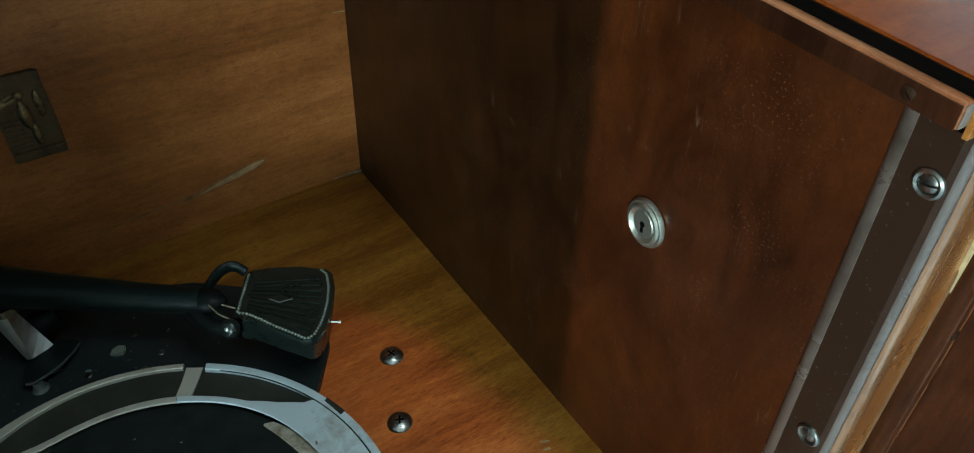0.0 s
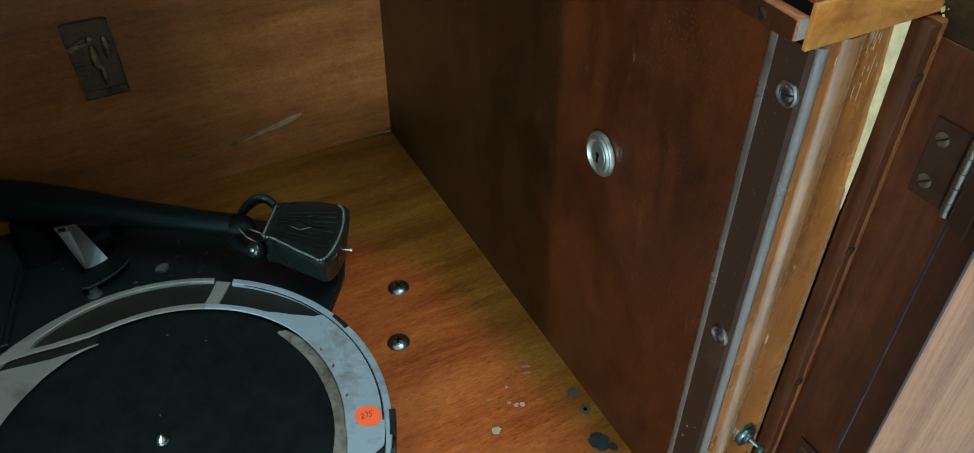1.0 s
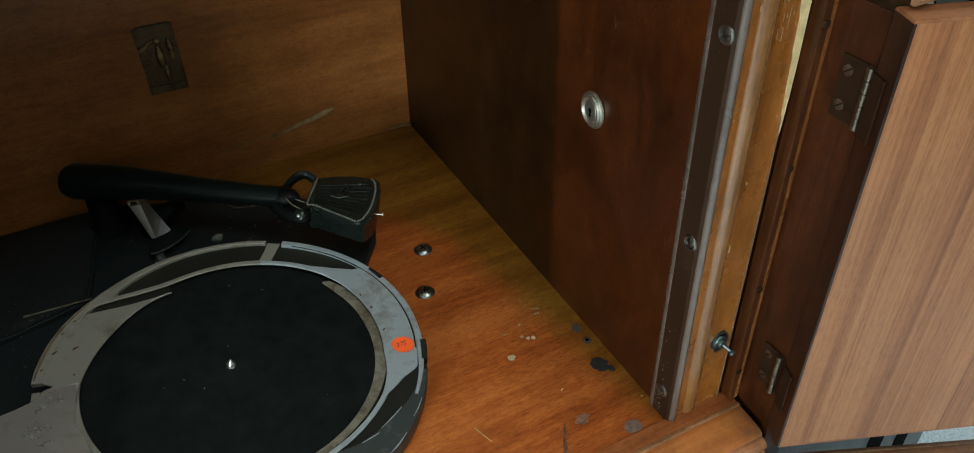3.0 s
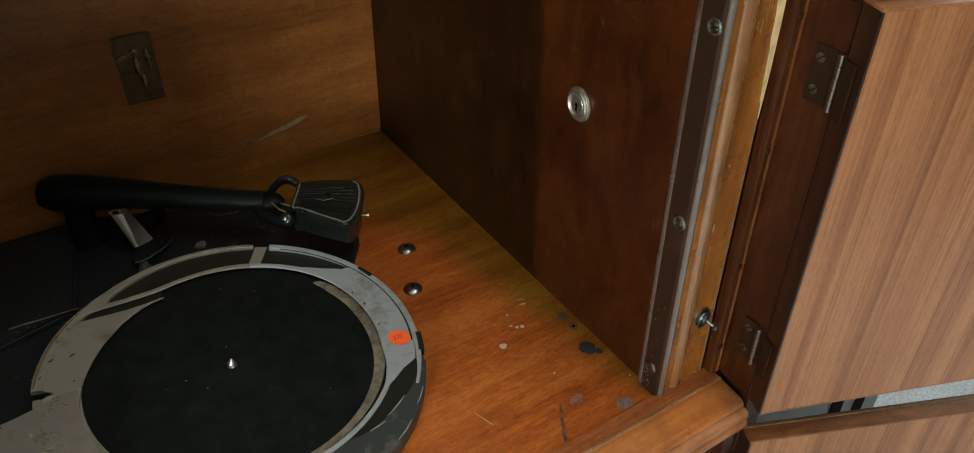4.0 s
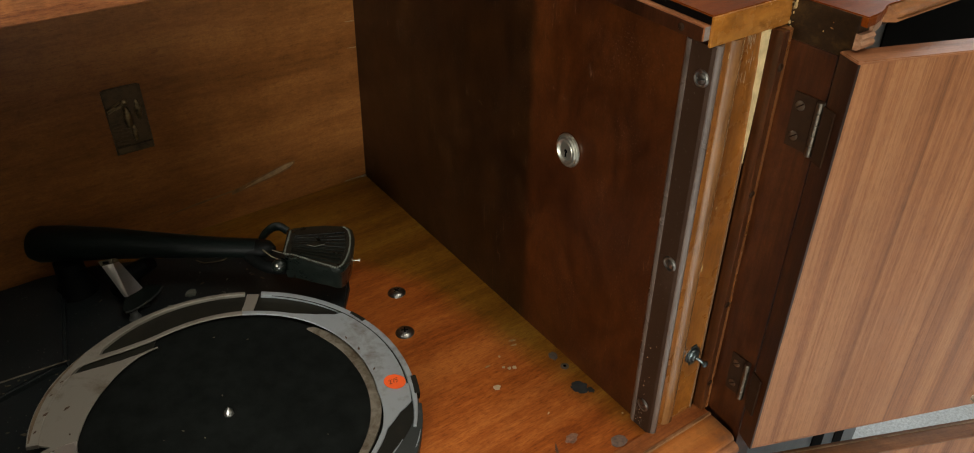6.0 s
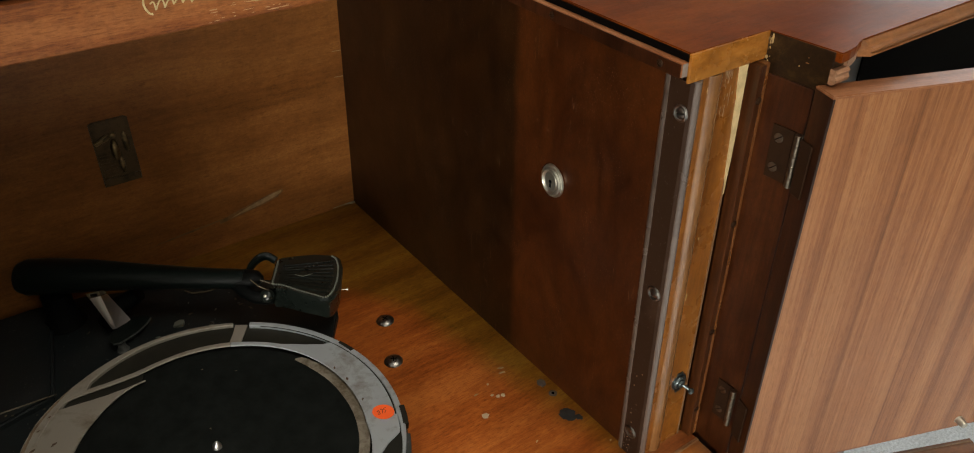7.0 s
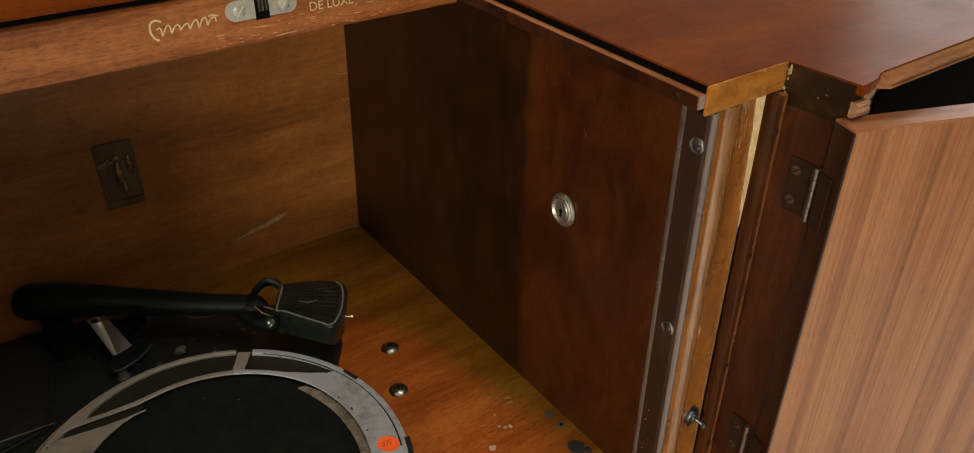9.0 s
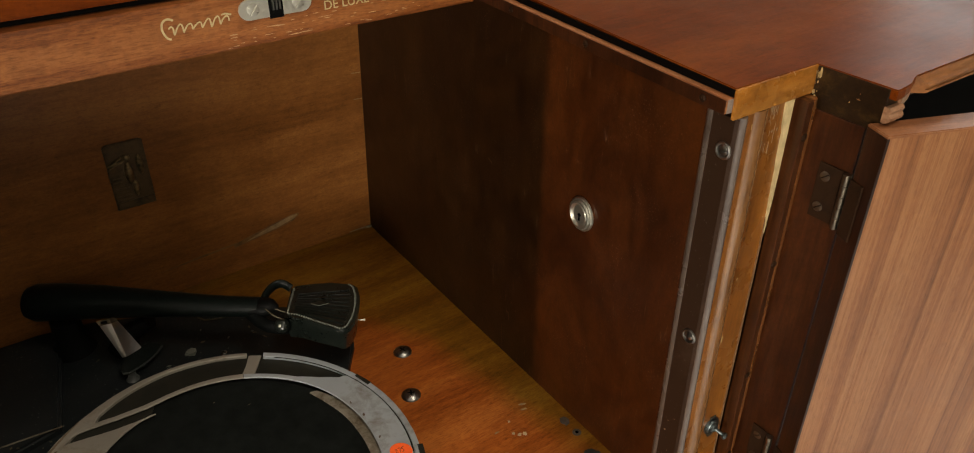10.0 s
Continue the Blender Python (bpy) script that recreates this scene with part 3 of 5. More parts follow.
bm = prism([(0.0425, 1.0794), (0.0500, 1.0794), (0.0505, 1.03), (0.0502, 1.005), (0.0490, 0.978), (0.0480, 1.000), (0.0474, 1.008), (0.0466, 1.030), (0.0456, 1.036), (0.0452, 1.056), (0.0440, 1.062)], 0.5380, 0.5402)
for v in bm.verts:
    v.co = Vector((v.co.x, -v.co.z, v.co.y))
part("bare_wood", bm, pale_wood, cabinet, "pale bare wood where veneer has split off")

for i, (x, z, rx_, rz_) in enumerate(((0.0140, 1.0700, 0.0010, 0.0050), (0.0160, 0.9600, 0.0006, 0.0016), (0.0310, 0.9450, 0.0005, 0.0012), (0.0280, 0.8900, 0.0006, 0.0030), (0.0230, 0.8300, 0.0005, 0.0040))):
    bm = prism(blob(12, 1.0, 400 + i, 0.35, (rx_, rz_)), 0.5386, 0.5388)
    for v in bm.verts:
        v.co = Vector((x + v.co.x, -v.co.z, z + v.co.y))
    part("varnish_chip", bm, chip_pale, cabinet)
# batten and hinge stile
part("batten", box(0.0546, 0.0606, -0.5475, -0.5372, B + 0.002, 1.0785, 0.0008), batten_wood, cabinet, "dark brown batten")
part("batten_edge", extrude_profile([(0.0607, -0.5476), (0.0640, -0.5470), (0.0660, -0.5450), (0.0662, -0.5375), (0.0607, -0.5375)], None, 0.3565, lambda u, v, s: (u, v, B + 0.002 + s)), batten_edge_wood, cabinet)
for z in (1.053, 0.952, 0.845, 0.755):
    screw("batten_screw", (0.0580, -0.5476, z), (0, -1, 0), 0.0030, cabinet, 0.6 + z * 7, False, hinge_metal)
part("hinge_stile", box(0.0665, 0.0905, -0.5815, -0.30, B - 0.3, 1.0707, 0.0008), stile_wood, cabinet, "dark red-brown hinge stile")

# top with its moulded front edge
outline = [(0.0235, 0.05), (-0.0088, -0.5390), (0.0670, -0.5390), (0.0670, -0.5945), (0.0760, -0.5940), (0.0860, -0.5915), (0.0940, -0.5880), (0.1000, -0.5858), (0.52, -0.5858), (0.52, 0.05)]
part("top_panel", prism(outline, 1.0930, TOP, 0.0008), top_wood, cabinet, "polished reddish-brown top")
part("top_fascia", box(-0.0090, 0.0684, -0.5405, -0.5382, 1.0795, 1.0990, 0.0005), fascia_wood, cabinet, "chipped ochre front edge of the top")
part("side_fascia", box(0.0664, 0.0800, -0.5900, -0.5406, 1.0710, 1.0987, 0.0006), end_wood, cabinet, "scuffed dark end of the top")
# chipped corner of the top
for i, (z, h) in enumerate(((1.0960, 0.0030), (1.0905, 0.0024), (1.0850, 0.0034))):
    bm = prism(blob(9, 1.0, 700 + i, 0.3, (0.0006, h)), 0.5405, 0.5407)
    for v in bm.verts:
        v.co = Vector((0.0676 + v.co.x, -v.co.z, z + v.co.y))
    part("corner_chip", bm, chip_pale, cabinet)
rng = random.Random(77)
for i in range(16):
    # scraped varnish round the corner and along the dark end
    h, w = 0.0008 + 0.0030 * rng.random() ** 2, 0.0003 + 0.0010 * rng.random() ** 2
    h = 0.0004 if i > 11 else h
    y, z = -0.5410 - 0.0045 * rng.random() ** 1.5 - (0.03 * rng.random() if i > 11 else 0), 1.0735 + 0.024 * rng.random()
    bm = prism(blob(8, 1.0, 720 + i, 0.4, (w, h)), 0.0, 0.0002)
    for v in bm.verts:
        v.co = Vector((0.0663 - v.co.z, y + v.co.x, z + v.co.y))
    part("corner_chip", bm, chip_pale if i % 3 else scrape_dim, cabinet)
for i in range(14):
    # rubbed varnish at the top of the post
    x, z = 0.0295 + 0.0110 * rng.random(), 1.0775 - 0.030 * rng.random() ** 2
    bm = prism(blob(8, 1.0, 760 + i, 0.4, (0.00012 + 0.00035 * rng.random() ** 2, 0.0012 + 0.0055 * rng.random())), 0.5386, 0.5388)
    for v in bm.verts:
        v.co = Vector((x + v.co.x, -v.co.z, z + v.co.y))
    part("varnish_chip", bm, scrape_pale, cabinet)
ogee = [(0.0, 0.0), (-0.0015, -0.0008), (-0.0030, -0.0030), (-0.0036, -0.0060), (-0.0046, -0.0085), (-0.0066, -0.0100), (-0.0080, -0.0125), (-0.0080, -0.0150), (-0.0062, -0.0160), (-0.0062, -0.0172), (-0.0078, -0.0185), (-0.0080, -0.0205), (-0.0066, -0.0222), (0.0, -0.0225)]
bm = extrude_profile(ogee, None, 0.42, lambda u, v, s: (0.1000 + s - (u * 1.0 if s == 0 else 0), -0.5852 + u * 0.85, 1.0984 + v * 0.50))
part("front_moulding", bm, brown_edge, cabinet, "brown ogee moulding with a splintered end", True)
part("moulding_end", prism([(0.078, -0.5925), (0.092, -0.5885), (0.0985, -0.5860), (0.0985, -0.5780), (0.078, -0.5780)], 1.0858, 1.0928, 0.0015), raw_wood, cabinet, "raw splintered wood", True)
part("moulding_stub", extrude_profile([(0.0, 0.0), (-0.0035, 0.0), (-0.0052, -0.0018), (-0.0044, -0.0042), (-0.0056, -0.0062), (-0.0050, -0.0085), (-0.0030, -0.0100), (0.0, -0.0100)], None, 0.014, lambda u, v, s: (0.0655 + s, -0.5895 + u, 1.0880 + v)), raw_wood, cabinet, "raw splintered wood", True)

# rail along the inside of the top
def skewed(bm):
    for v in bm.verts:
        v.co.x += 0.04 * (v.co.y + 0.536)
    return bm


part("top_rail", skewed(box(-0.0138, -0.0030, -0.5378, -0.262, 1.0836, 1.0938, 0.0010)), lit_rail_wood, cabinet, "reddish-brown rail under the top, lightened as if lit")
part("rail_end", box(-0.0135, -0.0032, -0.5382, -0.5379, 1.0842, 1.0930), worn_grey, cabinet, "rubbed grey end grain")
# thin dark sheet that paints the shade on the rail's inner face
part("shaded_rail_face", skewed(box(-0.0143, -0.01385, -0.5372, -0.262, 1.0834, 1.0926, 0.0002)), dark_wood, cabinet, "face of the rail, darkened as if in shade")
# solid strip, its black painted in place of a shaded gap
part("rail_groove", skewed(box(-0.0094, -0.0086, -0.5381, -0.2505, 1.0939, 1.0986)), groove_shade, cabinet)
for y in (-0.519, -0.405, -0.310):
    screw("rail_screw", (-0.0144 + 0.04 * (y + 0.536), y, 1.0880), (-1, 0, 0), 0.0027, cabinet, 0.8 + y * 9, False, hinge_metal)

# rear top with the lettered front rail and the lid standing on it
rail = part("name_rail", box(-0.64, 0.0, -0.250, -0.225, 1.0785, 1.1180, 0.0016), rail_wood, cabinet, "scuffed brown front rail with gold lettering")
part("rear_top", box(-0.64, -0.001, -0.2245, 0.05, 1.0985, 1.1120), top_wood, cabinet)
part("lid", box(-0.64, -0.001, -0.2440, -0.2240, 1.1225, 1.48, 0.002), top_wood, cabinet, "raised reddish-brown lid")
# filled with black for the shade under the lid
part("lid_gap", box(-0.64, -0.002, -0.2380, -0.2240, 1.1180, 1.1225), groove_shade, cabinet)

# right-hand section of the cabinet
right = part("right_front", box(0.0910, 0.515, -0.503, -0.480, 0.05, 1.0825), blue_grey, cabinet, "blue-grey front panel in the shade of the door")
part("grille", box(0.262, 0.500, -0.5045, -0.5032, 0.60, 1.070), hole_black, right, "black cloth grille")
for xa, xb in ((0.388, 0.417), (0.449, 0.474)):
    part("slot", box(xa, xb, -0.5045, -0.5032, 0.20, 0.56), hole_black, right)
part("knob_ring", lathe([(0.0130, 0.0), (0.0150, 0.0015), (0.0148, 0.0040), (0.0118, 0.0046), (0.0112, 0.0025), (0.0, 0.0025)], 32, Matrix.Translation((0.203, -0.5032, 1.008)) @ pose(0, 0, 0, 90, 0, 0)), nickel, right, "round nickel-rimmed knob", True)
part("knob_rubber", lathe([(0.0151, 0.0), (0.0185, 0.0008), (0.0185, 0.0022), (0.0151, 0.0026)], 32, Matrix.Translation((0.203, -0.5032, 1.008)) @ pose(0, 0, 0, 90, 0, 0)), hole_black, right, "", True)
part("right_side", box(0.498, 0.515, -0.479, 0.05, 0.05, 1.0925), dark_wood, cabinet)
part("right_underside", box(0.0910, 0.515, -0.582, -0.479, 1.0830, 1.0925), dark_wood, cabinet)
part("lower_body", box(-0.64, 0.0660, -0.533, 0.05, 0.05, B - 0.0385), dark_wood, cabinet)
part("plinth", box(-0.63, 0.50, -0.47, 0.04, 0.0, 0.049), dark_wood, cabinet)
part("lower_stile", box(0.050, 0.0662, -0.580, -0.534, 0.06, B - 0.040), stile_wood, cabinet)

# lock in the side panel
lock = part("lock_escutcheon", lathe([(0.0, 0.0031), (0.0078, 0.0031), (0.0086, 0.0024), (0.0095, 0.0030), (0.0108, 0.0043), (0.0122, 0.0040), (0.0130, 0.0026), (0.0142, 0.0026), (0.0150, 0.0014), (0.0152, 0.0)], 48,
            Matrix.Translation((-0.0008, -0.4062, 0.9440)) @ pose(0, 0, 0, 0, -90, 0) @ Matrix.Diagonal((1, 0.92, 1, 1))), lock_nickel, cabinet, "round nickel keyhole escutcheon", True)
part("keyhole", prism([(0.0018 * math.cos(a), 0.0018 * math.sin(a)) for a in (math.radians(-60 + 30 * k) for k in range(11))] + [(-0.0011, -0.0055), (0.0011, -0.0055)], 0.0030, 0.0034, 0,
     Matrix.Translation((-0.0008, -0.4062, 0.9440)) @ pose(0, 0, 0, 0, -90, 0) @ pose(0, 0, 0, 0, 0, -90)), hole_black, lock)

# toggle switch on the front post
m = Matrix.Translation((0.0375, -0.5386, 0.7935)) @ pose(0, 0, 0, 90, 0, 0)
switch = part("toggle_switch", lathe([(0.0, 0.0050), (0.0030, 0.0050), (0.0036, 0.0044), (0.0038, 0.0030), (0.0058, 0.0030), (0.0064, 0.0022), (0.0066, 0.0012), (0.0082, 0.0012), (0.0084, 0.0)], 24, m), switch_metal, cabinet, "small dark metal toggle switch", True)
part("switch_plate", prism([(-0.003, -0.0105), (0.003, -0.0105), (0.0042, -0.004), (0.0042, 0.004), (0.003, 0.0105), (-0.003, 0.0105), (-0.0042, 0.004), (-0.0042, -0.004)], 0.0, 0.0012, 0, m), switch_metal, switch)
part("lever", tube([m @ Vector(p) for p in ((0, 0, 0.002), (0.0020, -0.0022, 0.0060), (0.0036, -0.0040, 0.0094), (0.0039, -0.0044, 0.0100), (0.0044, -0.0050, 0.0112), (0.0049, -0.0056, 0.0124), (0.0052, -0.0059, 0.0130))], [0.0016, 0.0015, 0.0014, 0.0026, 0.0033, 0.0027, 0.0008], 14), switch_metal, switch, "", True)

# marks on the board and panels
def mark(name, outline, x, y, mat, z=B + 0.0002, turn=0.0):
    return part(name, prism(outline, 0.0, 0.0003, 0, pose(x, y, z, 0, 0, turn)), mat, cabinet)


mark("dark_stain", blob(22, 0.0076, 3, 0.22, (0.95, 1.1)), -0.0160, -0.4610, stain_dark, turn=20)
mark("dark_stain", blob(12, 0.0030, 13, 0.3, (1.0, 1.3)), -0.0098, -0.4695, stain_dark)
mark("dark_stain", blob(14, 0.0048, 5, 0.25, (0.9, 1.2)), -0.0105, -0.4150, stain_grey)
mark("plugged_hole", blob(14, 0.0042, 6, 0.06), -0.0100, -0.4320, stain_grey)
mark("hole", blob(10, 0.0016, 6, 0.06), -0.0100, -0.4320, hole_black, B + 0.0006)
mark("dark_stain", blob(18, 0.0085, 8, 0.16, (1.0, 0.72)), -0.0296, -0.5300, stain_mid)
for i, (x, y, r) in enumerate(((-0.0805, -0.4180, 0.0032), (-0.0510, -0.4060, 0.0024), (-0.0555, -0.4035, 0.0017), (-0.0600, -0.3995, 0.0016), (-0.0545, -0.3850, 0.0012))):
    mark("paint_fleck", blob(9, r, 20 + i, 0.4), x, y, fleck_pale)
mark("scratch", [(-0.010, -0.0002), (0.009, -0.0005), (0.011, 0.0002), (-0.008, 0.0004)], -0.1406, -0.4792, chip_pale, turn=-71)
mark("scratch", [(-0.021, -0.0004), (-0.014, -0.0016), (-0.009, -0.0010), (-0.003, -0.0022), (0.006, -0.0018), (0.011, -0.0030), (0.017, -0.0020), (0.020, -0.0006), (0.016, 0.0012), (0.009, 0.0004), (0.004, 0.0014), (-0.005, 0.0003), (-0.011, 0.0010), (-0.019, 0.0005)], -0.0868, -0.5190, stain_soot, turn=-119)
mark("dark_stain", blob(14, 0.0050, 9, 0.3, (1.4, 0.9)), -0.0615, -0.5040, stain_brown, turn=15)
for i, (x, y, rx_, ry_) in enumerate(((-0.0300, -0.3740, 0.0040, 0.0012), (-0.0330, -0.3800, 0.0030, 0.0010), (-0.0720, -0.3900, 0.0026, 0.0007), (-0.0050, -0.5080, 0.0012, 0.0007), (-0.0600, -0.4700, 0.0016, 0.0007))):
    mark("rubbed_spot", blob(10, 1.0, 940 + i, 0.35, (rx_, ry_)), x, y, scrape_pale if i < 3 else fleck_pale, turn=-20 + 11 * i)


def back_mark(outline, x, z, mat):
    bm = prism(outline, 0, 0.0002)
    for v in bm.verts:
        u, w, d = v.co
        v.co = Vector((x + u, -(z + w - B) * LEAN - 0.0003 - d - (0.0003 if mat is scrape_pale else 0.0), z + w))
    return part("scrape", bm, mat, cabinet)


back_mark([(-0.075, -0.0150), (-0.050, -0.0112), (-0.020, -0.0070), (0.0, -0.0025), (0.0085, 0.0035), (0.0080, 0.0070), (-0.004, 0.0062), (-0.024, 0.0020), (-0.050, -0.0040), (-0.075, -0.0100)], -0.104, 0.7690, scrape_dim)
back_mark([(-0.060, -0.0112), (-0.045, -0.0088), (-0.020, -0.0050), (0.0, 0.0), (0.0065, 0.0042), (0.0055, 0.0056), (-0.004, 0.0050), (-0.024, 0.0004), (-0.045, -0.0055)], -0.104, 0.7690, scrape_pale)
back_mark([(-0.050, -0.004), (0.0, -0.0015), (0.050, 0.0025), (0.040, 0.0035), (-0.005, 0.001)], -0.215, 0.757, scrape_dim)
for z in (0.905, 0.938):
    back_mark([(-0.012, 0.0006), (0.0, -0.0006), (0.0, 0.0004), (-0.010, 0.0012)], -0.001, z, scrape_pale)

# hinged doors
DOOR_TURN = -21.4


def door(name, z0, z1, width, label, m, band):
    """A door leaf: x runs from the hinge along the leaf, the inner face looks to -y."""
    leaf = tagged(empty(name, m), label)
    leaf.parent = cabinet
    t = 0.0185
    part("leaf_panel", box(0.0022, width - 0.002, -t, 0.0, z0 + 0.002, z1 - 0.002), door_wood, leaf, "pale brown walnut veneer")
    b = 0.0018
    part("top_edge", prism([(0, 0), (0, -t - b * 0.2), (width, -t - b * 0.2), (width, 0)], z1 - 0.0019, z1, 0.0006), band, leaf, "brown edge band")
    part("hinge_edge", box(0.0, 0.0021, -t - 0.0003, 0.0, z0, z1 - 0.002, 0.0005), stile_wood, leaf)
    part("bottom_edge", box(0.0022, width, -t, 0.0, z0, z0 + 0.0019), edge_wood, leaf)
    return leaf


upper = door("upper_door", 0.7234, 1.0768, 0.30, "open walnut-veneered upper door", pose(0.0611, -0.5851, 0, 0, 0, DOOR_TURN), edge_wood)
lower = door("lower_door", 0.10, 0.6878, 0.260, "open walnut-veneered lower door", pose(0.0617, -0.5853, 0, 0, 0, -23.5), brown_edge)
part("edge_line", box(0.001, 0.258, -0.0045, -0.0030, 0.6879, 0.6884), worn_bead, lower)
part("catch_pin", lathe([(0.0, 0.009), (0.0028, 0.008), (0.0036, 0.005), (0.0038, 0.0), (0.0058, -0.001), (0.0058, -0.003)], 16, pose(0.2228, -0.0187, 0.7325, 90, 0, 0)), nickel, upper, "small nickel catch", True)


def hinge(z0, z1, dy=0.0, leaf_mat=hinge_metal):
    """Two leaves and a knuckle of five barrels."""
    h = z1 - z0
    hg = tagged(empty("hinge", Matrix.Identity(4)), "dark worn brass butt hinge")
    hg.parent = cabinet
    part("fixed_leaf", box(0.0652, 0.0664, -0.5785 + dy, -0.5585, z0, z1, 0.0003), leaf_mat, hg)
    bm = box(0.0, 0.0014, -0.0115, 0.0, z0, z1, 0.0003)
    bmesh.ops.transform(bm, matrix=pose(0.0598, -0.5846, 0, 0, 0, DOOR_TURN), verts=bm.verts[:])
    part("door_leaf", bm, leaf_mat, hg)
    for i in range(5):
        a, c = z0 + h * i / 5 + 0.0001, z0 + h * (i + 1) / 5 - 0.0001
        part("knuckle", lathe([(0.0, a), (0.0025, a), (0.0027, a + 0.0002), (0.0027, c - 0.0002), (0.0025, c), (0.0, c)], 16, pose(0.0638, -0.5800 + dy, 0)), knuckle_metal, hg, "", True)
    for z, y in ((z0 + h * 0.22, -0.5645), (z0 + h * 0.78, -0.5645), ):
        screw("hinge_screw", (0.0651, y, z), (-1, 0, 0), 0.0036, hg, 0.7, False, knuckle_metal, 0.2)


hinge(0.998, 1.0385)
hinge(0.757, 0.7975, 0.004)
hinge(0.60, 0.64)

# plate and plaque
plaque = tagged(empty("bronze_plaque", Matrix.Identity(4)), "small dark bronze relief plaque fixed to the back panel", "plaque")


def on_back(x, z, d=0.0):
    return Matrix.Translation((x, -(z - B) * LEAN - d, z)) @ pose(0, 0, 0, 90 + math.degrees(math.atan(LEAN)), 0, 0)


pm = on_back(-0.2705, 0.885, 0.0003)
part("plate", prism([(-0.0195, -0.0385), (0.0195, -0.0385), (0.0195, 0.0365), (0.016, 0.0385), (-0.016, 0.0385), (-0.0195, 0.0365)], 0, 0.0022, 0.0008, pm), bronze, plaque, "", True)
bm = bmesh.new()
for x, y, r, sx, sy in ((0.0, 0.003, 0.0062, 0.75, 2.1), (0.0005, 0.0205, 0.0035, 1, 1.1), (-0.011, 0.0165, 0.0026, 3.0, 0.75), (0.003, -0.016, 0.0042, 0.75, 2.4), (0.012, 0.010, 0.004, 0.9, 3.0)):
    mm = pm @ Matrix.Translation((x, y, 0.0022)) @ Matrix.Diagonal((sx, sy, 0.7, 1))
    made = bmesh.ops.create_uvsphere(bm, u_segments=16, v_segments=8, radius=r)["verts"]
    bmesh.ops.transform(bm, matrix=mm, verts=made)
part("relief", bm, gilt, plaque, "raised relief with worn gilt", True)
for i in range(7):
    part("ridge", box(-0.0175, -0.0030 + 0.0012 * (i % 3), -0.0265 + 0.0042 * i, -0.0250 + 0.0042 * i, 0.0020, 0.0028, 0.0003, 1), bronze, plaque).matrix_world = pm
for x, y, tn in ((-0.0115, 0.0190, 28), (-0.0100, 0.0160, 22)):
    bm = box(-0.0085, 0.0085, -0.0009, 0.0009, 0.0022, 0.0042, 0.0005, 1)
    part("relief_bar", bm, gilt, plaque, "", True).matrix_world = pm @ pose(x, y, 0, 0, 0, tn)
part("base_bar", box(-0.0185, 0.0185, -0.0365, -0.0285, 0.0022, 0.0040, 0.0008), bronze, plaque).matrix_world = pm

# name rail fittings
sx = -0.176
latch = part("latch_plate", prism([(-0.0205 - 0.0075 * math.sin(a), 0.0075 * math.cos(a)) for a in (k * math.pi / 10 for k in range(11))] + [(-0.0055, -0.0075), (-0.0055, 0.0075)], 0, 0.0016, 0.0004, Matrix.Translation((sx, -0.2501, 1.1055)) @ pose(0, 0, 0, 90, 0, 0)), nickel, cabinet, "nickel latch plate", True)
bm = prism([(0.0205 + 0.0075 * math.sin(a), 0.0075 * math.cos(a)) for a in (math.pi - k * math.pi / 10 for k in range(11))] + [(0.0055, 0.0075), (0.0055, -0.0075)], 0, 0.0016, 0.0004, Matrix.Translation((sx, -0.2501, 1.1055)) @ pose(0, 0, 0, 90, 0, 0))
part("latch_plate", bm, nickel, cabinet, "nickel latch plate", True)
part("latch_slot", box(sx - 0.0054, sx + 0.0054, -0.2512, -0.2498, 1.0965, 1.1165), hole_black, latch)
for k in range(3):
    part("latch_tongue", box(sx - 0.0032 + 0.0026 * k, sx - 0.0018 + 0.0026 * k, -0.2530, -0.2500, 1.103, 1.1165), screw_metal, latch)
for x in (sx - 0.0175, sx + 0.0175):
    screw("latch_screw", (x, -0.2518, 1.1055), (0, -1, 0), 0.0046, latch, 0.9, False, nickel, 0.15)


def letters(name, text, x, z, size, mat, parent, y=-0.2506, m=None):
    cu = bpy.data.curves.new(name, "FONT")
    cu.body, cu.size, cu.extrude = text, size, 0.0001
    ob = new(name + "_tmp", cu)
    me = bpy.data.meshes.new_from_object(ob.evaluated_get(bpy.context.evaluated_depsgraph_get()))
    bpy.data.objects.remove(ob)
    bpy.data.curves.remove(cu)
    me.materials.append(mat)
    out = new(name, me)
    out.parent = parent
    out.matrix_world = m if m is not None else Matrix.Translation((x, y, z)) @ pose(0, 0, 0, 90, 0, 0)
    return out


letters("lettering", "DE LUXE", -0.1385, 1.0955, 0.0098, gold_ink, cabinet)
# maker's script as a plain gold flourish
bm = bmesh.new()
lx, lz = -0.2625, 1.0985


lift = [0.0003]


def stroke(points, w):
    """A flat ribbon along points, each a little prouder than the last."""
    lift[0] += 0.00012
    pts = [Vector((lx + x, -0.2502 - lift[0], lz + z)) for x, z in points]
    rows = []
    for i, p in enumerate(pts):
        d = (pts[min(i + 1, len(pts) - 1)] - pts[max(i - 1, 0)]).normalized()
        n = Vector((-d.z, 0, d.x)) * w / 2
        rows.append((bm.verts.new(p + n), bm.verts.new(p - n)))
    for a, b in zip(rows, rows[1:]):
        bm.faces.new((a[0], a[1], b[1], b[0]))


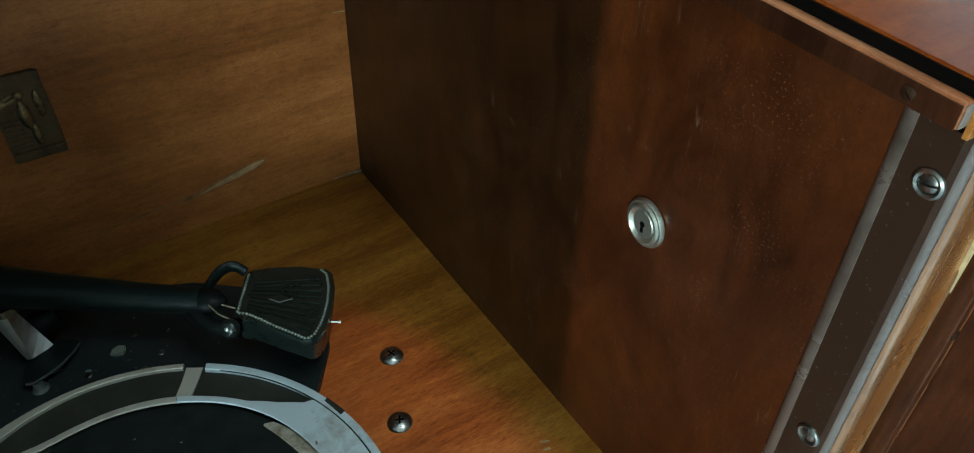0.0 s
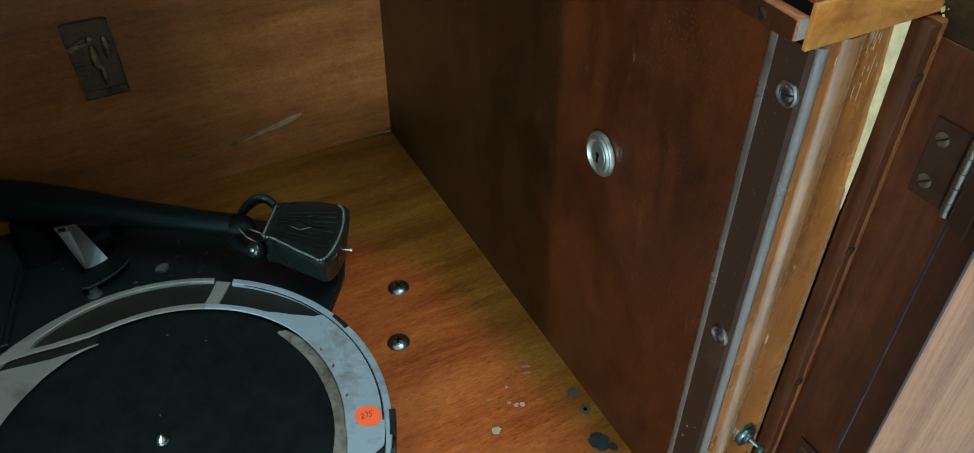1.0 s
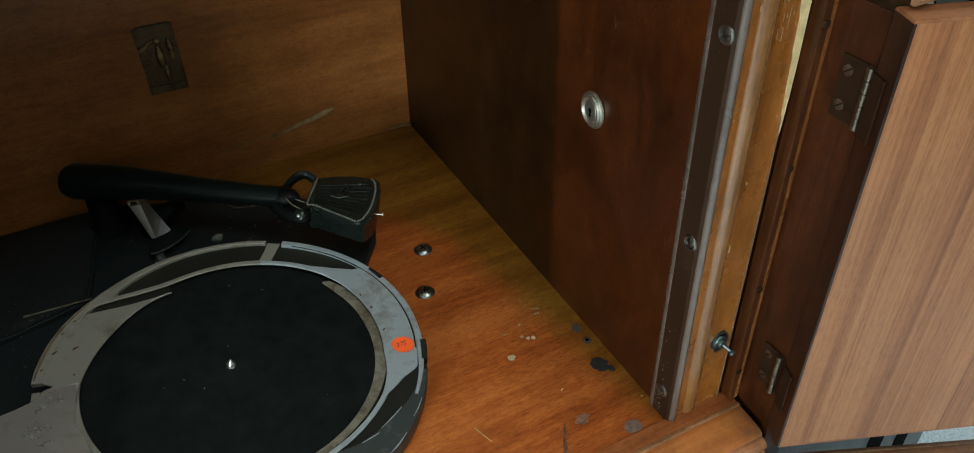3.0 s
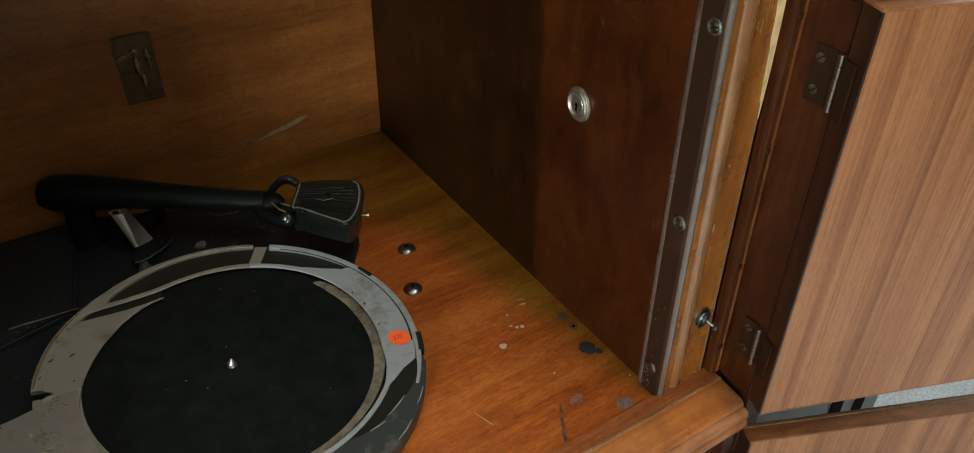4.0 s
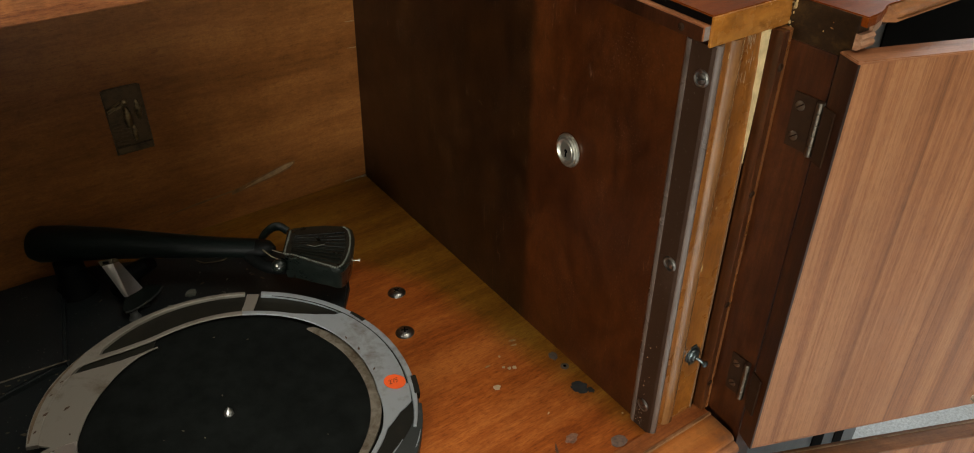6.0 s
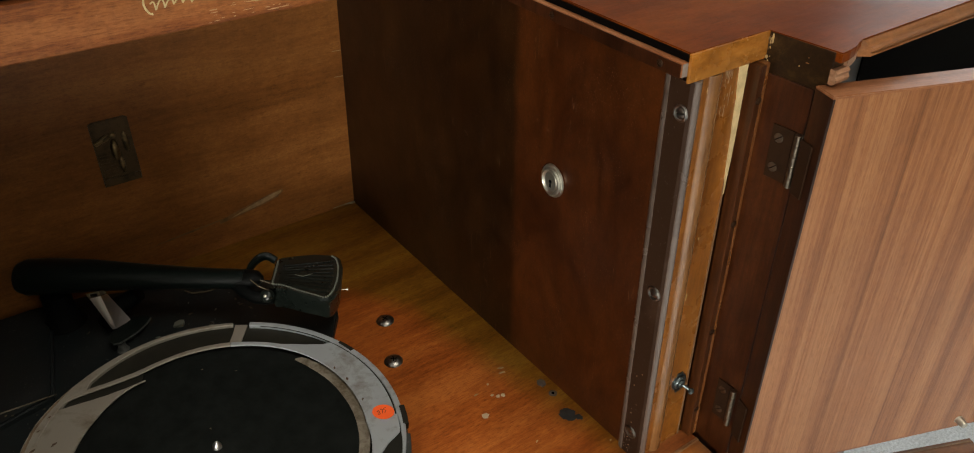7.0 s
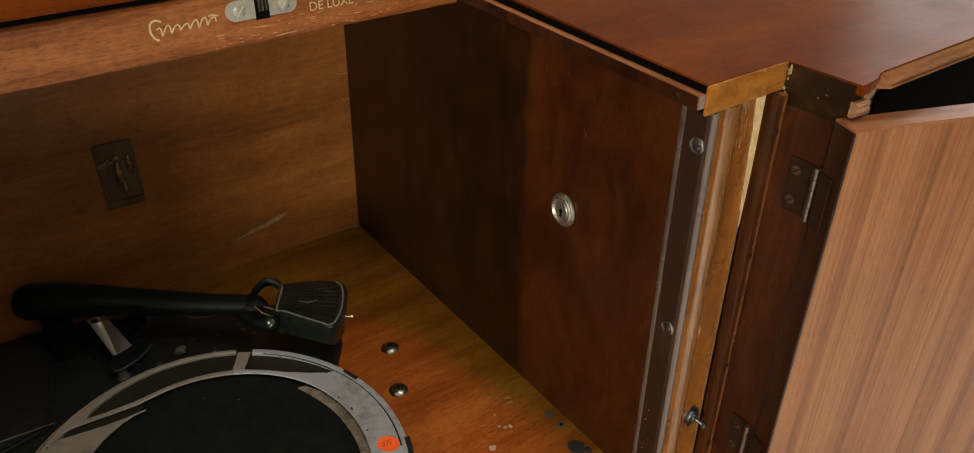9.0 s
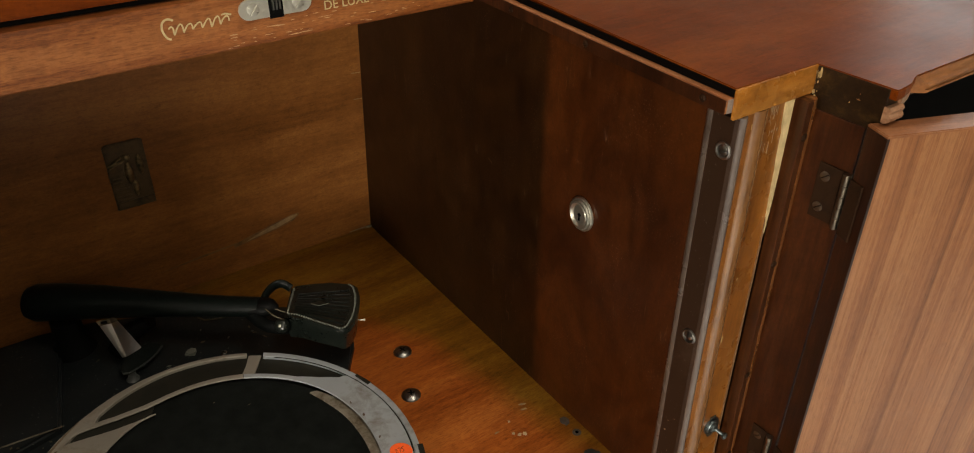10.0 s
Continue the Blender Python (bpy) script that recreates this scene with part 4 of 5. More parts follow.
stroke([(-0.0002 + 0.0090 + (0.0062 - 0.00015 * k) * math.cos(a), 0.0035 + 0.0070 * math.sin(a)) for k, a in ((k, 0.9 + k * 0.19) for k in range(22))], 0.0015)
stroke([(0.0085 + 0.00052 * k + 0.0011 * math.sin(k * 0.50), 0.0022 + 0.00002 * k + (0.0026 + 0.0008 * math.sin(k * 0.13)) * math.sin(k * 0.50 + 0.6)) for k in range(84)], 0.0011)
stroke([(0.0460 + 0.0009 * k, 0.0070 + 0.0006 * math.sin(k * 0.6)) for k in range(9)], 0.0012)
part("script_mark", bm, gold_ink, cabinet, "gold script mark")

rng = random.Random(31)
for i in range(46):
    bm = prism(blob(8, 1.0, 600 + i, 0.4, (0.0012 + 0.0040 * rng.random() ** 2, 0.00012 + 0.00022 * rng.random())), 0.2501, 0.2502)
    x, z = -0.215 + 0.17 * rng.random(), 1.0805 + 0.014 * rng.random() ** 1.4
    for v in bm.verts:
        v.co = Vector((x + v.co.x, -v.co.z, z + v.co.y))
    part("scuff", bm, scuff_tan, rail)

# ---- the record changer ----
changer = tagged(empty("record_changer"), "old record changer with a felt-covered turntable and grey metal ring", "record player")
CX, CY, CZ = -0.2976, -0.3375, 0.757
# keep x and y of the tilted ring along the room's x and y
n = Vector((0.0763, -0.0488, 1.0)).normalized()
ex = (Vector((1, 0, 0)) - n * n.x).normalized()
ey = n.cross(ex)
RING = Matrix(((ex.x, ey.x, n.x, CX), (ex.y, ey.y, n.y, CY), (ex.z, ey.z, n.z, CZ), (0, 0, 0, 1)))


def lerp_keys(keys, a):
    for (a0, p0, q0), (a1, p1, q1) in zip(keys, keys[1:]):
        if a0 <= a <= a1:
            f = (a - a0) / (a1 - a0)
            return p0 + f * (p1 - p0), q0 + f * (q1 - q0)
    return keys[-1][1:]


def band(keys, top, thick, step=2.0, m=RING, bm=None):
    """A curved plate: keys are (angle, inner radius, outer radius)."""
    bm = bm or bmesh.new()
    a0, a1 = keys[0][0], keys[-1][0]
    k = max(2, int((a1 - a0) / step))
    rows, made = [], []
    for i in range(k + 1):
        a = a0 + (a1 - a0) * i / k
        r0, r1 = lerp_keys(keys, a)
        c, s = math.cos(radians(a)), math.sin(radians(a))
        e = min(0.0005, (r1 - r0) * 0.25)
        row = [bm.verts.new((r * c, r * s, z)) for r, z in ((r0, top - thick), (r0, top - e), (r0 + e, top), (r1 - e, top), (r1, top - e), (r1, top - thick))]
        rows.append(row)
        made += row
    for p, q in zip(rows, rows[1:]):
        for j in range(6):
            bm.faces.new((p[j], p[(j + 1) % 6], q[(j + 1) % 6], q[j]))
    bm.faces.new(rows[0]), bm.faces.new(rows[-1][::-1])
    bmesh.ops.transform(bm, matrix=m, verts=made)
    return bm


bm = band([(-38, 0.1526, 0.1554), (-30, 0.1518, 0.1554), (-20, 0.1503, 0.1556), (20, 0.1497, 0.1556), (60.2, 0.1497, 0.1556)], 0.0, 0.005)
band([(-100, 0.1243, 0.1285), (-68, 0.1250, 0.1292), (-54, 0.1262, 0.1302), (-40, 0.1272, 0.1318), (-32, 0.1256, 0.1400), (-27, 0.1240, 0.1502), (-20, 0.1216, 0.1502), (-5, 0.1210, 0.1500), (18, 0.1214, 0.1500), (27, 0.1220, 0.1500), (28, 0.1220, 0.1440),
      (35, 0.1222, 0.1345), (44, 0.1220, 0.1276), (59, 0.1212, 0.1262), (66.6, 0.1206, 0.1262)], -0.0004, 0.0014, 1.0, bm=bm)
ring = part("ring", bm, grey_metal, changer, "worn grey metal ring with cut-outs", True)
part("ring_backing", band([(-90, 0.1262, 0.1525), (104, 0.1262, 0.1525), (108, 0.1150, 0.1525), (137, 0.1170, 0.1525)], -0.0036, 0.0020), under_metal, ring, "dark backing plate")
part("ring_bridge", prism([(r * math.cos(radians(a)), r * math.sin(radians(a))) for a, r in ((62.2, 0.1258), (61.4, 0.1380), (60.9, 0.1520), (65.4, 0.1520), (66.0, 0.1380), (67.2, 0.1258))], -0.0022, -0.0007, 0.0003, RING), tan_metal, ring)
bm = band([(108, 0.1096, 0.1103), (113, 0.1116, 0.1130), (117, 0.1126, 0.1158), (123.4, 0.1132, 0.1230), (128, 0.1136, 0.1312), (131.8, 0.1140, 0.1400), (134.5, 0.1140, 0.1472), (135.5, 0.1140, 0.1500), (148, 0.1163, 0.1500), (159, 0.1190, 0.1500), (165.0, 0.1208, 0.1500), (165.6, 0.1210, 0.1500), (167.2, 0.1214, 0.1404), (168.6, 0.1216, 0.1500), (260, 0.124, 0.1502), (270, 0.1243, 0.1502)], -0.0004, 0.0014, 0.8)
band([(66.2, 0.1512, 0.1556), (95, 0.1510, 0.1556), (108, 0.1494, 0.1556), (121, 0.1468, 0.1558), (123.5, 0.1440, 0.1561), (124.5, 0.1424, 0.1563), (127, 0.1470, 0.1567), (130, 0.1496, 0.1573), (135, 0.1499, 0.1583), (142, 0.1499, 0.1594), (151, 0.1499, 0.1598), (160, 0.1499, 0.1594), (165.2, 0.1499, 0.1586)], -0.0002, 0.004, 0.8, bm=bm)
band([(168.8, 0.1501, 0.1565), (200, 0.1501, 0.1556), (260, 0.1508, 0.1554)], -0.0002, 0.004, 1.5, bm=bm)
# inner bar: warm light on it is put into the tan colour
band([(66.8, 0.1206, 0.1262), (80, 0.1200, 0.1252), (95, 0.1196, 0.1242), (104, 0.1198, 0.1246), (109, 0.1210, 0.1262), (114, 0.1246, 0.1300), (119, 0.1296, 0.1350), (124, 0.1370, 0.1428), (127, 0.1420, 0.1478), (130, 0.1474, 0.1500), (132, 0.1492, 0.1500)], -0.0003, 0.0014, 1.0, bm=bm)
ring_plate = part("ring_plate", bm, tan_metal, ring, "tan plate of the ring", True)
part("rust_edge", band([(126, 0.1555, 0.1563), (134, 0.1548, 0.1574), (145, 0.1562, 0.1590), (154, 0.1556, 0.1592), (164, 0.1560, 0.1580)], 0.0, 0.001, 1.2), rust_stain, ring, "rusty outer edge", True)
for i, (a, r, q) in enumerate(((150.4, 0.1356, 0.0015), (163, 0.1275, 0.0008), (160, 0.1540, 0.0010), (145, 0.1535, 0.0009), (139, 0.1525, 0.0009), (153, 0.1505, 0.0014), (-8, 0.1250, 0.0010), (6, 0.1242, 0.0012), (15, 0.1245, 0.0010))):
    part("rust_spot", prism(blob(9, q, 70 + i, 0.45, (1.7, 0.8)), 0, 0.0002, 0, RING @ pose(r * math.cos(radians(a)), r * math.sin(radians(a)), -0.0003, 0, 0, a + 60)), rust_spot, ring)
part("rim_groove", band([(-19, 0.1480, 0.1499), (0, 0.1484, 0.1499), (30, 0.1488, 0.1499), (56, 0.1491, 0.1499)], -0.0002, 0.0006), under_metal, ring, "dark groove inside the rim")
part("ring_notch", band([(17.5, 0.1515, 0.1560), (24, 0.1525, 0.1560)], 0.0006, 0.006), under_metal, ring)
part("ring_lug", band([(-24, 0.1535, 0.1585), (-16, 0.1535, 0.1585)], 0.0008, 0.008), under_metal, ring)
part("inner_flange", band([(-120, 0.1165, 0.1225), (-60, 0.1160, 0.1225), (-35, 0.1148, 0.1240), (0, 0.1122, 0.1245), (25, 0.1132, 0.1235), (34, 0.1150, 0.1215), (35, 0.1155, 0.1175)], -0.0046, 0.003), rust_metal, changer, "rust-stained tan metal flange", True)
# pan under the ring
pan = part("pan", lathe([(0.0, 0.722), (0.1500, 0.722), (0.1545, 0.7205), (0.1572, 0.724), (0.1572, 0.7330), (0.1558, 0.7360), (0.1530, 0.7350), (0.1510, 0.7280), (0.0, 0.7280)], 96, pose(CX - 0.002, CY - 0.003, 0)), drum_metal, changer, "chipped dark green-grey metal pan", True)
part("pan_floor", lathe([(0.0, 0.7345), (0.149, 0.7345), (0.1495, 0.7300)], 72, pose(CX - 0.002, CY - 0.003, 0)), under_metal, pan)
bracket = part("ring_bracket", band([(-100, 0.1240, 0.1635), (-80, 0.1250, 0.1635), (-70, 0.1280, 0.1632), (-63, 0.1359, 0.1630), (-50, 0.1434, 0.1622), (-38, 0.1505, 0.1606), (-28, 0.1548, 0.1590)], -0.0012, 0.0140, 1.5), drum_metal, ring, "chipped dark green-grey bracket", True)
for i, (a0, a1, r0, r1) in enumerate(((-62, -56, 0.1372, 0.1382), (-54, -44, 0.1412, 0.1424), (-60, -52, 0.1606, 0.1618), (-46, -39, 0.1590, 0.1600), (-74, -69, 0.1480, 0.1510))):
    mid = (a0 + a1) / 2
    lift_r = 0.0050 if i < 2 else 0.0
    part("bracket_chip", band([(a0, r0, r0 + 0.0003), (mid, r0 + lift_r * 0.4, r1 + lift_r * 0.4), (a1, r0 + lift_r, r0 + lift_r + 0.0004)], -0.0008, 0.0010, 1.5), grey_metal, bracket)
# turntable
TT = RING @ pose(-0.0060, 0.0, 0)
table = part("turntable", lathe([(0.0, -0.0072), (0.1262, -0.0072), (0.1268, -0.0085), (0.1268, -0.0130), (0.0, -0.0130)], 96, TT), under_metal, changer, "dark turntable platter", True)
part("felt_mat", lathe([(0.0, -0.0051), (0.1258, -0.0051), (0.1268, -0.0055), (0.1270, -0.0071)], 96, TT), felt, table, "worn black felt mat", True)
part("spindle", lathe([(0.0, 0.0028), (0.0009, 0.0020), (0.0034, -0.0018), (0.0037, -0.0024), (0.0036, -0.0032), (0.0028, -0.0040), (0.0028, -0.0046), (0.0040, -0.0047), (0.0040, -0.0050)], 20, TT), chrome, table, "pointed steel spindle", True)
rng = random.Random(21)
for i in range(7):
    a, r = 6.283 * rng.random(), 0.112 * math.sqrt(rng.random())
    part("lint", prism(blob(6, 0.0004 + 0.0004 * rng.random(), 300 + i, 0.5, (1.8, 0.7)), 0, 0.0002, 0, TT @ pose(r * math.cos(a), r * math.sin(a), -0.0051, 0, 0, 360 * rng.random())), brass_speck, table)
# bright plate that reaches over the ring
plate = [(-0.1186, 0.0248), (-0.1215, 0.0140), (-0.1240, 0.0020), (-0.1258, -0.0110), (-0.1256, -0.0200), (-0.1225, -0.0370), (-0.1150, -0.0560)]
plate += [(-0.17, -0.13), (-0.197, -0.11), (-0.197, 0.0090), (-0.1798, 0.0119), (-0.1650, 0.0142), (-0.1543, 0.0168), (-0.1468, 0.0195), (-0.1395, 0.0214), (-0.1330, 0.0229), (-0.1271, 0.0238)]
arm_plate = part("arm_plate", prism(plate, 0.0002, 0.0042, 0.0020, RING), bright_metal, changer, "polished tan metal plate", True)
# base casting
# base casting, its rear edge widened to blacken board in the arm's shadow
base = [(-0.595, -0.004), (-0.400, -0.004), (-0.345, -0.018), (-0.300, -0.038), (-0.200, -0.078), (-0.150, -0.118), (-0.124, -0.168), (-0.120, -0.187), (-0.128, -0.208), (-0.150, -0.240), (-0.20, -0.30), (-0.30, -0.48), (-0.40, -0.52), (-0.595, -0.52)]
part("base_plate", prism(base, B + 0.0005, B + 0.009, 0.003), black_enamel, changer, "black enamelled base plate with chips, drawn over shadowed board too", True)
part("raised_deck", prism([(-0.595, -0.034), (-0.395, -0.034), (-0.385, -0.060), (-0.405, -0.170), (-0.470, -0.185), (-0.595, -0.20)], B + 0.009, B + 0.017, 0.003), black_enamel, changer, "", True)
# deck edge: its highlight and brassy paint wear drawn as one line
part("worn_glint_line", prism([(-0.462, -0.1655), (-0.402, -0.1705), (-0.402, -0.1720), (-0.462, -0.1675)], B + 0.0172, B + 0.0176), rust_metal, changer)

rng = random.Random(5)
for i in range(34):
    x, y = -0.475 + 0.10 * rng.random(), -0.255 + 0.085 * rng.random()
    z = B + 0.0091 if y < -0.19 or x > -0.405 else B + 0.0171
    part("enamel_chip", prism(blob(7, 0.0007 + 0.0014 * rng.random() ** 2, 90 + i, 0.5, (1.4, 0.8)), 0, 0.0002, 0, pose(x, y, z, 0, 0, 360 * rng.random())), brass_speck, changer)

for i in range(40):
    x, y = -0.365 + 0.16 * rng.random(), -0.165 + 0.095 * rng.random()
    z = B + 0.0091
    part("enamel_chip", prism(blob(7, 0.0004 + 0.0013 * rng.random() ** 3, 170 + i, 0.5, (1.6, 0.7)), 0, 0.0002, 0, pose(x, y, z, 0, 0, 360 * rng.random())), bead_metal if i % 4 == 0 else drum_metal, changer)

# tone arm
arm = tagged(empty("tone_arm"), "thick black tapered tone arm")
arm.parent = changer
AZ = 0.785
tail, neck = Vector((-0.3880, -0.034, AZ)), Vector((-0.2060, -0.163, AZ - 0.003))
pts = [tail + (neck - tail) * f + Vector((0, 0, h)) for f, h in ((-0.055, 0.0), (-0.04, 0.0), (0.0, 0.0005), (0.12, 0.002), (0.3, 0.003), (0.5, 0.002), (0.7, 0.001), (0.85, 0.0), (1.0, 0.0))]
part("arm_tube", tube(pts, [0.010, 0.0165, 0.0198, 0.0196, 0.0174, 0.0144, 0.0124, 0.0112, 0.0106], 28, 0.95), arm_black, arm, "", True)
part("pivot_column", lathe([(0.0, 0.770), (0.014, 0.768), (0.015, 0.745), (0.018, 0.738), (0.022, 0.7295)], 36, pose(-0.372, -0.052, 0)), pivot_black, arm, "", True)
part("arm_bracket", tube([(-0.330, -0.082, 0.7292), (-0.320, -0.086, 0.750), (-0.300, -0.098, 0.764)], [0.016, 0.011, 0.008], 16), pivot_black, arm, "", True)
# fork and head
HD = pose(-0.1545, -0.1935, 0.785, 0, 0, -32.0)
part("yoke", tube([neck + (neck - tail) * f for f in (-0.06, 0.0, 0.03, 0.06, 0.085)], [0.0106, 0.0112, 0.0116, 0.0096, 0.0030], 24, 0.75), fork_black, arm, "", True)
far_bow = curve_through([(-0.2070, -0.1690, 0.7800), (-0.2025, -0.1610, 0.7825), (-0.1925, -0.1490, 0.7850), (-0.1810, -0.1425, 0.7860), (-0.1725, -0.1440, 0.7855), (-0.1668, -0.1505, 0.7810)], 4)
near_bow = [(-0.068, -0.004, -0.009), (-0.0590, -0.0130, -0.012), (-0.0480, -0.0195, -0.014), (-0.0380, -0.0215, -0.014), (-0.0290, -0.0215, -0.014)]
part("fork_arm", tube(far_bow, [0.0034] * len(far_bow), 14, 1.5), arm_black, arm, "", True)
part("fork_arm", tube([HD @ Vector(p) for p in near_bow], [0.0070, 0.0064, 0.0062, 0.0062, 0.0060], 16, 1.2), fork_black, arm, "", True)
face = (HD.to_3x3() @ Vector((-0.25, -1, 0.75))).normalized()
boss = Matrix.Translation(HD @ Vector((-0.0345, -0.0255, -0.0085))) @ face.to_track_quat("Z", "Y").to_matrix().to_4x4()
part("fork_boss", lathe([(0.0, 0.0042), (0.0040, 0.0040), (0.0058, 0.0030), (0.0068, 0.0012), (0.0070, -0.004)], 24, boss), head_black, arm, "", True)
part("fork_screw", lathe([(0.0, 0.0052), (0.0010, 0.0050), (0.0016, 0.0046), (0.0018, 0.0038)], 16, boss), nickel, arm, "small bright screw", True)
OUTLINE = [(-0.0325, 0.0285), (-0.0270, 0.0322), (-0.0080, 0.0318), (0.0090, 0.0326), (0.0233, 0.0336), (0.0305, 0.0328), (0.0360, 0.0275), (0.0400, 0.0120), (0.0413, -0.005), (0.0410, -0.019), (0.0392, -0.032), (0.0362, -0.0420), (0.0325, -0.0465), (0.0280, -0.0470), (0.0225, -0.0435),
           (0.0040, -0.0345), (-0.0122, -0.0256), (-0.0224, -0.0202), (-0.0325, -0.0185)]


def head_outline(k, dx=0.0, dy=0.0):
    return [(dx + 0.002 + (x - 0.002) * k, dy - 0.0065 + (y + 0.0065) * k) for x, y in OUTLINE]


bm = prism(head_outline(1.0), -0.0320, 0.0, 0.0034)
for v in bm.verts:
    if v.co.z < -0.02:
        v.co.x, v.co.y = v.co.x * 0.90 - 0.001, -0.003 + (v.co.y + 0.003) * 0.74
bmesh.ops.transform(bm, matrix=HD, verts=bm.verts[:])
head = part("pickup_head", bm, head_black, arm, "black fluted pickup head with beaded rim", True)
rim = head_outline(0.89)
rim = rim[5:] + rim[:1]
bm = bmesh.new()
beads, left = [], 0.0
for (xa, ya), (xb, yb) in zip(rim, rim[1:]):
    d = math.hypot(xb - xa, yb - ya)
    while left < d:
        beads.append((xa + (xb - xa) * left / d, ya + (yb - ya) * left / d))
        left += 0.0028
    left -= d
for x, y in beads:
    made = bmesh.ops.create_icosphere(bm, subdivisions=1, radius=0.00135)["verts"]
    bmesh.ops.scale(bm, verts=made, vec=(1, 1, 0.8))
    bmesh.ops.translate(bm, verts=made, vec=(x, y, 0.0001))
bmesh.ops.transform(bm, matrix=HD, verts=bm.verts[:])
# lighter than the head, so the beads' highlights are partly painted
part("beaded_rim", bm, bead_metal, head, "worn beaded rim, lightened for its highlights", True)
for i in range(9):
    f = i / 8 - 0.5
    ya, yb = -0.0005 + f * 0.029, -0.0075 + f * 0.054
    w = 0.0016
    bm = prism([(-0.0230, ya - w), (0.0325 - 0.012 * f * f, yb - w * 1.5), (0.0330 - 0.012 * f * f, yb + w * 1.5), (-0.0230, ya + w)], -0.0006, 0.0012, 0.0008, HD)
    part("flute", bm, flute_black, head, "", True)
part("lozenge", prism([(-0.008, -0.0045), (0.001, -0.0088), (0.010, -0.0050), (0.001, 0.0005)], 0.0011, 0.0021, 0.0005, HD), head_black, head)
part("lozenge_line", prism([(-0.007, -0.0053), (0.0015, -0.0090), (0.011, -0.0052), (0.011, -0.0046), (0.0015, -0.0082), (-0.007, -0.0047)], 0.0020, 0.0025, 0, HD), bead_metal, head)
pin = [HD @ Vector(p) for p in ((0.0385, -0.0165, -0.0110), (0.0455, -0.0165, -0.0110), (0.0457, -0.0165, -0.0110), (0.0472, -0.0165, -0.0110))]
part("needle_screw", tube(pin, [0.0006, 0.0006, 0.0014, 0.0014], 12), nickel, head, "small bright pin", True)
for s in (-1, 1):
    part("head_wire", tube([HD @ Vector((-0.061, 0.002 * s - 0.001, 0.0005)), HD @ Vector((-0.052, 0.004 * s - 0.006, 0.0015)), HD @ Vector((-0.043, 0.005 * s - 0.012, -0.002)), HD @ Vector((-0.0335, 0.006 * s - 0.013, -0.006))], [0.0007] * 4, 8), brass_speck, arm, "cloth-covered wire")
# chrome rest
rest = tagged(empty("chrome_rest"), "bent chrome lever beside the arm")
rest.parent = changer
top_l, top_r = Vector((-0.3462, -0.0955, 0.7815)), Vector((-0.3298, -0.0906, 0.7770))
low_l, low_r = Vector((-0.3353, -0.1115, 0.7421)), Vector((-0.3152, -0.1037, 0.7394))
ridge = Vector((0.0124, -0.0045, 0.0016))      # from the left edge to the fold of the blade
inward = Vector((-0.0002, 0.0008, -0.0006))    # the sheet's thickness


def blade_row(bm, f, grow=1.0):
    """One cross-section of the folded blade: f runs from its foot to its end."""
    a, c = low_l.lerp(top_l, f), low_r.lerp(top_r, f)
    fold = a + ridge * (0.30 + 0.56 * f)
    mid = (a + c) / 2
    front = [a, (a + fold) / 2 + inward * -0.25, fold, (fold + c) / 2 + inward * 0.4, c]
    row = [mid + (p - mid) * grow for p in front]
    row += [p + inward * 1.3 for p in reversed(row)]
    return [bm.verts.new(p) for p in row]


def blade(steps, grow=1.0):
    bm = bmesh.new()
    rows = [blade_row(bm, f, grow) for f in steps]
    for p, q in zip(rows, rows[1:]):
        for k in range(len(p)):
            bm.faces.new((p[k], p[(k + 1) % len(p)], q[(k + 1) % len(p)], q[k]))
    bm.faces.new(rows[0]), bm.faces.new(rows[-1][::-1])
    bmesh.ops.recalc_face_normals(bm, faces=bm.faces[:])
    return bm


part("rest_blade", blade([0.0, 0.2, 0.4, 0.6, 0.8, 0.9]), lever_chrome, rest, "polished folded blade")
part("rest_tip", blade([0.905, 1.0, 1.03], 1.05), brass_speck, rest, "dull brass end")
part("tip_hole", box(-0.0030, 0.0030, -0.0004, 0.0004, -0.0014, 0.0014, 0.0002, 1), hole_black, rest).matrix_world = Matrix.Translation(low_l.lerp(top_l, 0.965) + ridge * 0.42 + Vector((-0.0003, -0.0008, 0.0004))) @ pose(0, 0, 0, -28, 0, -20)
dish = [(-0.3395, -0.1195), (-0.3340, -0.1085), (-0.3200, -0.1010), (-0.3060, -0.1015), (-0.2985, -0.1080), (-0.2978, -0.1136), (-0.3045, -0.1215), (-0.3140, -0.1285), (-0.3255, -0.1335), (-0.3350, -0.1362), (-0.3404, -0.1343), (-0.3418, -0.1270)]
part("rest_dish", prism(dish, 0.7385, 0.7402, 0.0005), arm_black, rest, "black dished foot")
part("dish_rim", tube([(x, y, 0.7404) for x, y in dish[5:11]], [0.0009] * 6, 8), drum_metal, rest, "worn rim", True)
part("rest_foot", lathe([(0.0, 0.7384), (0.0038, 0.7384), (0.0042, 0.7330), (0.0060, 0.7296), (0.0066, 0.7292)], 18, pose(-0.3335, -0.1330, 0)), drum_metal, rest, "", True)
part("rest_stub", box(-0.3240, -0.3160, -0.1235, -0.1210, 0.7292, 0.7310, 0.0006), drum_metal, rest)
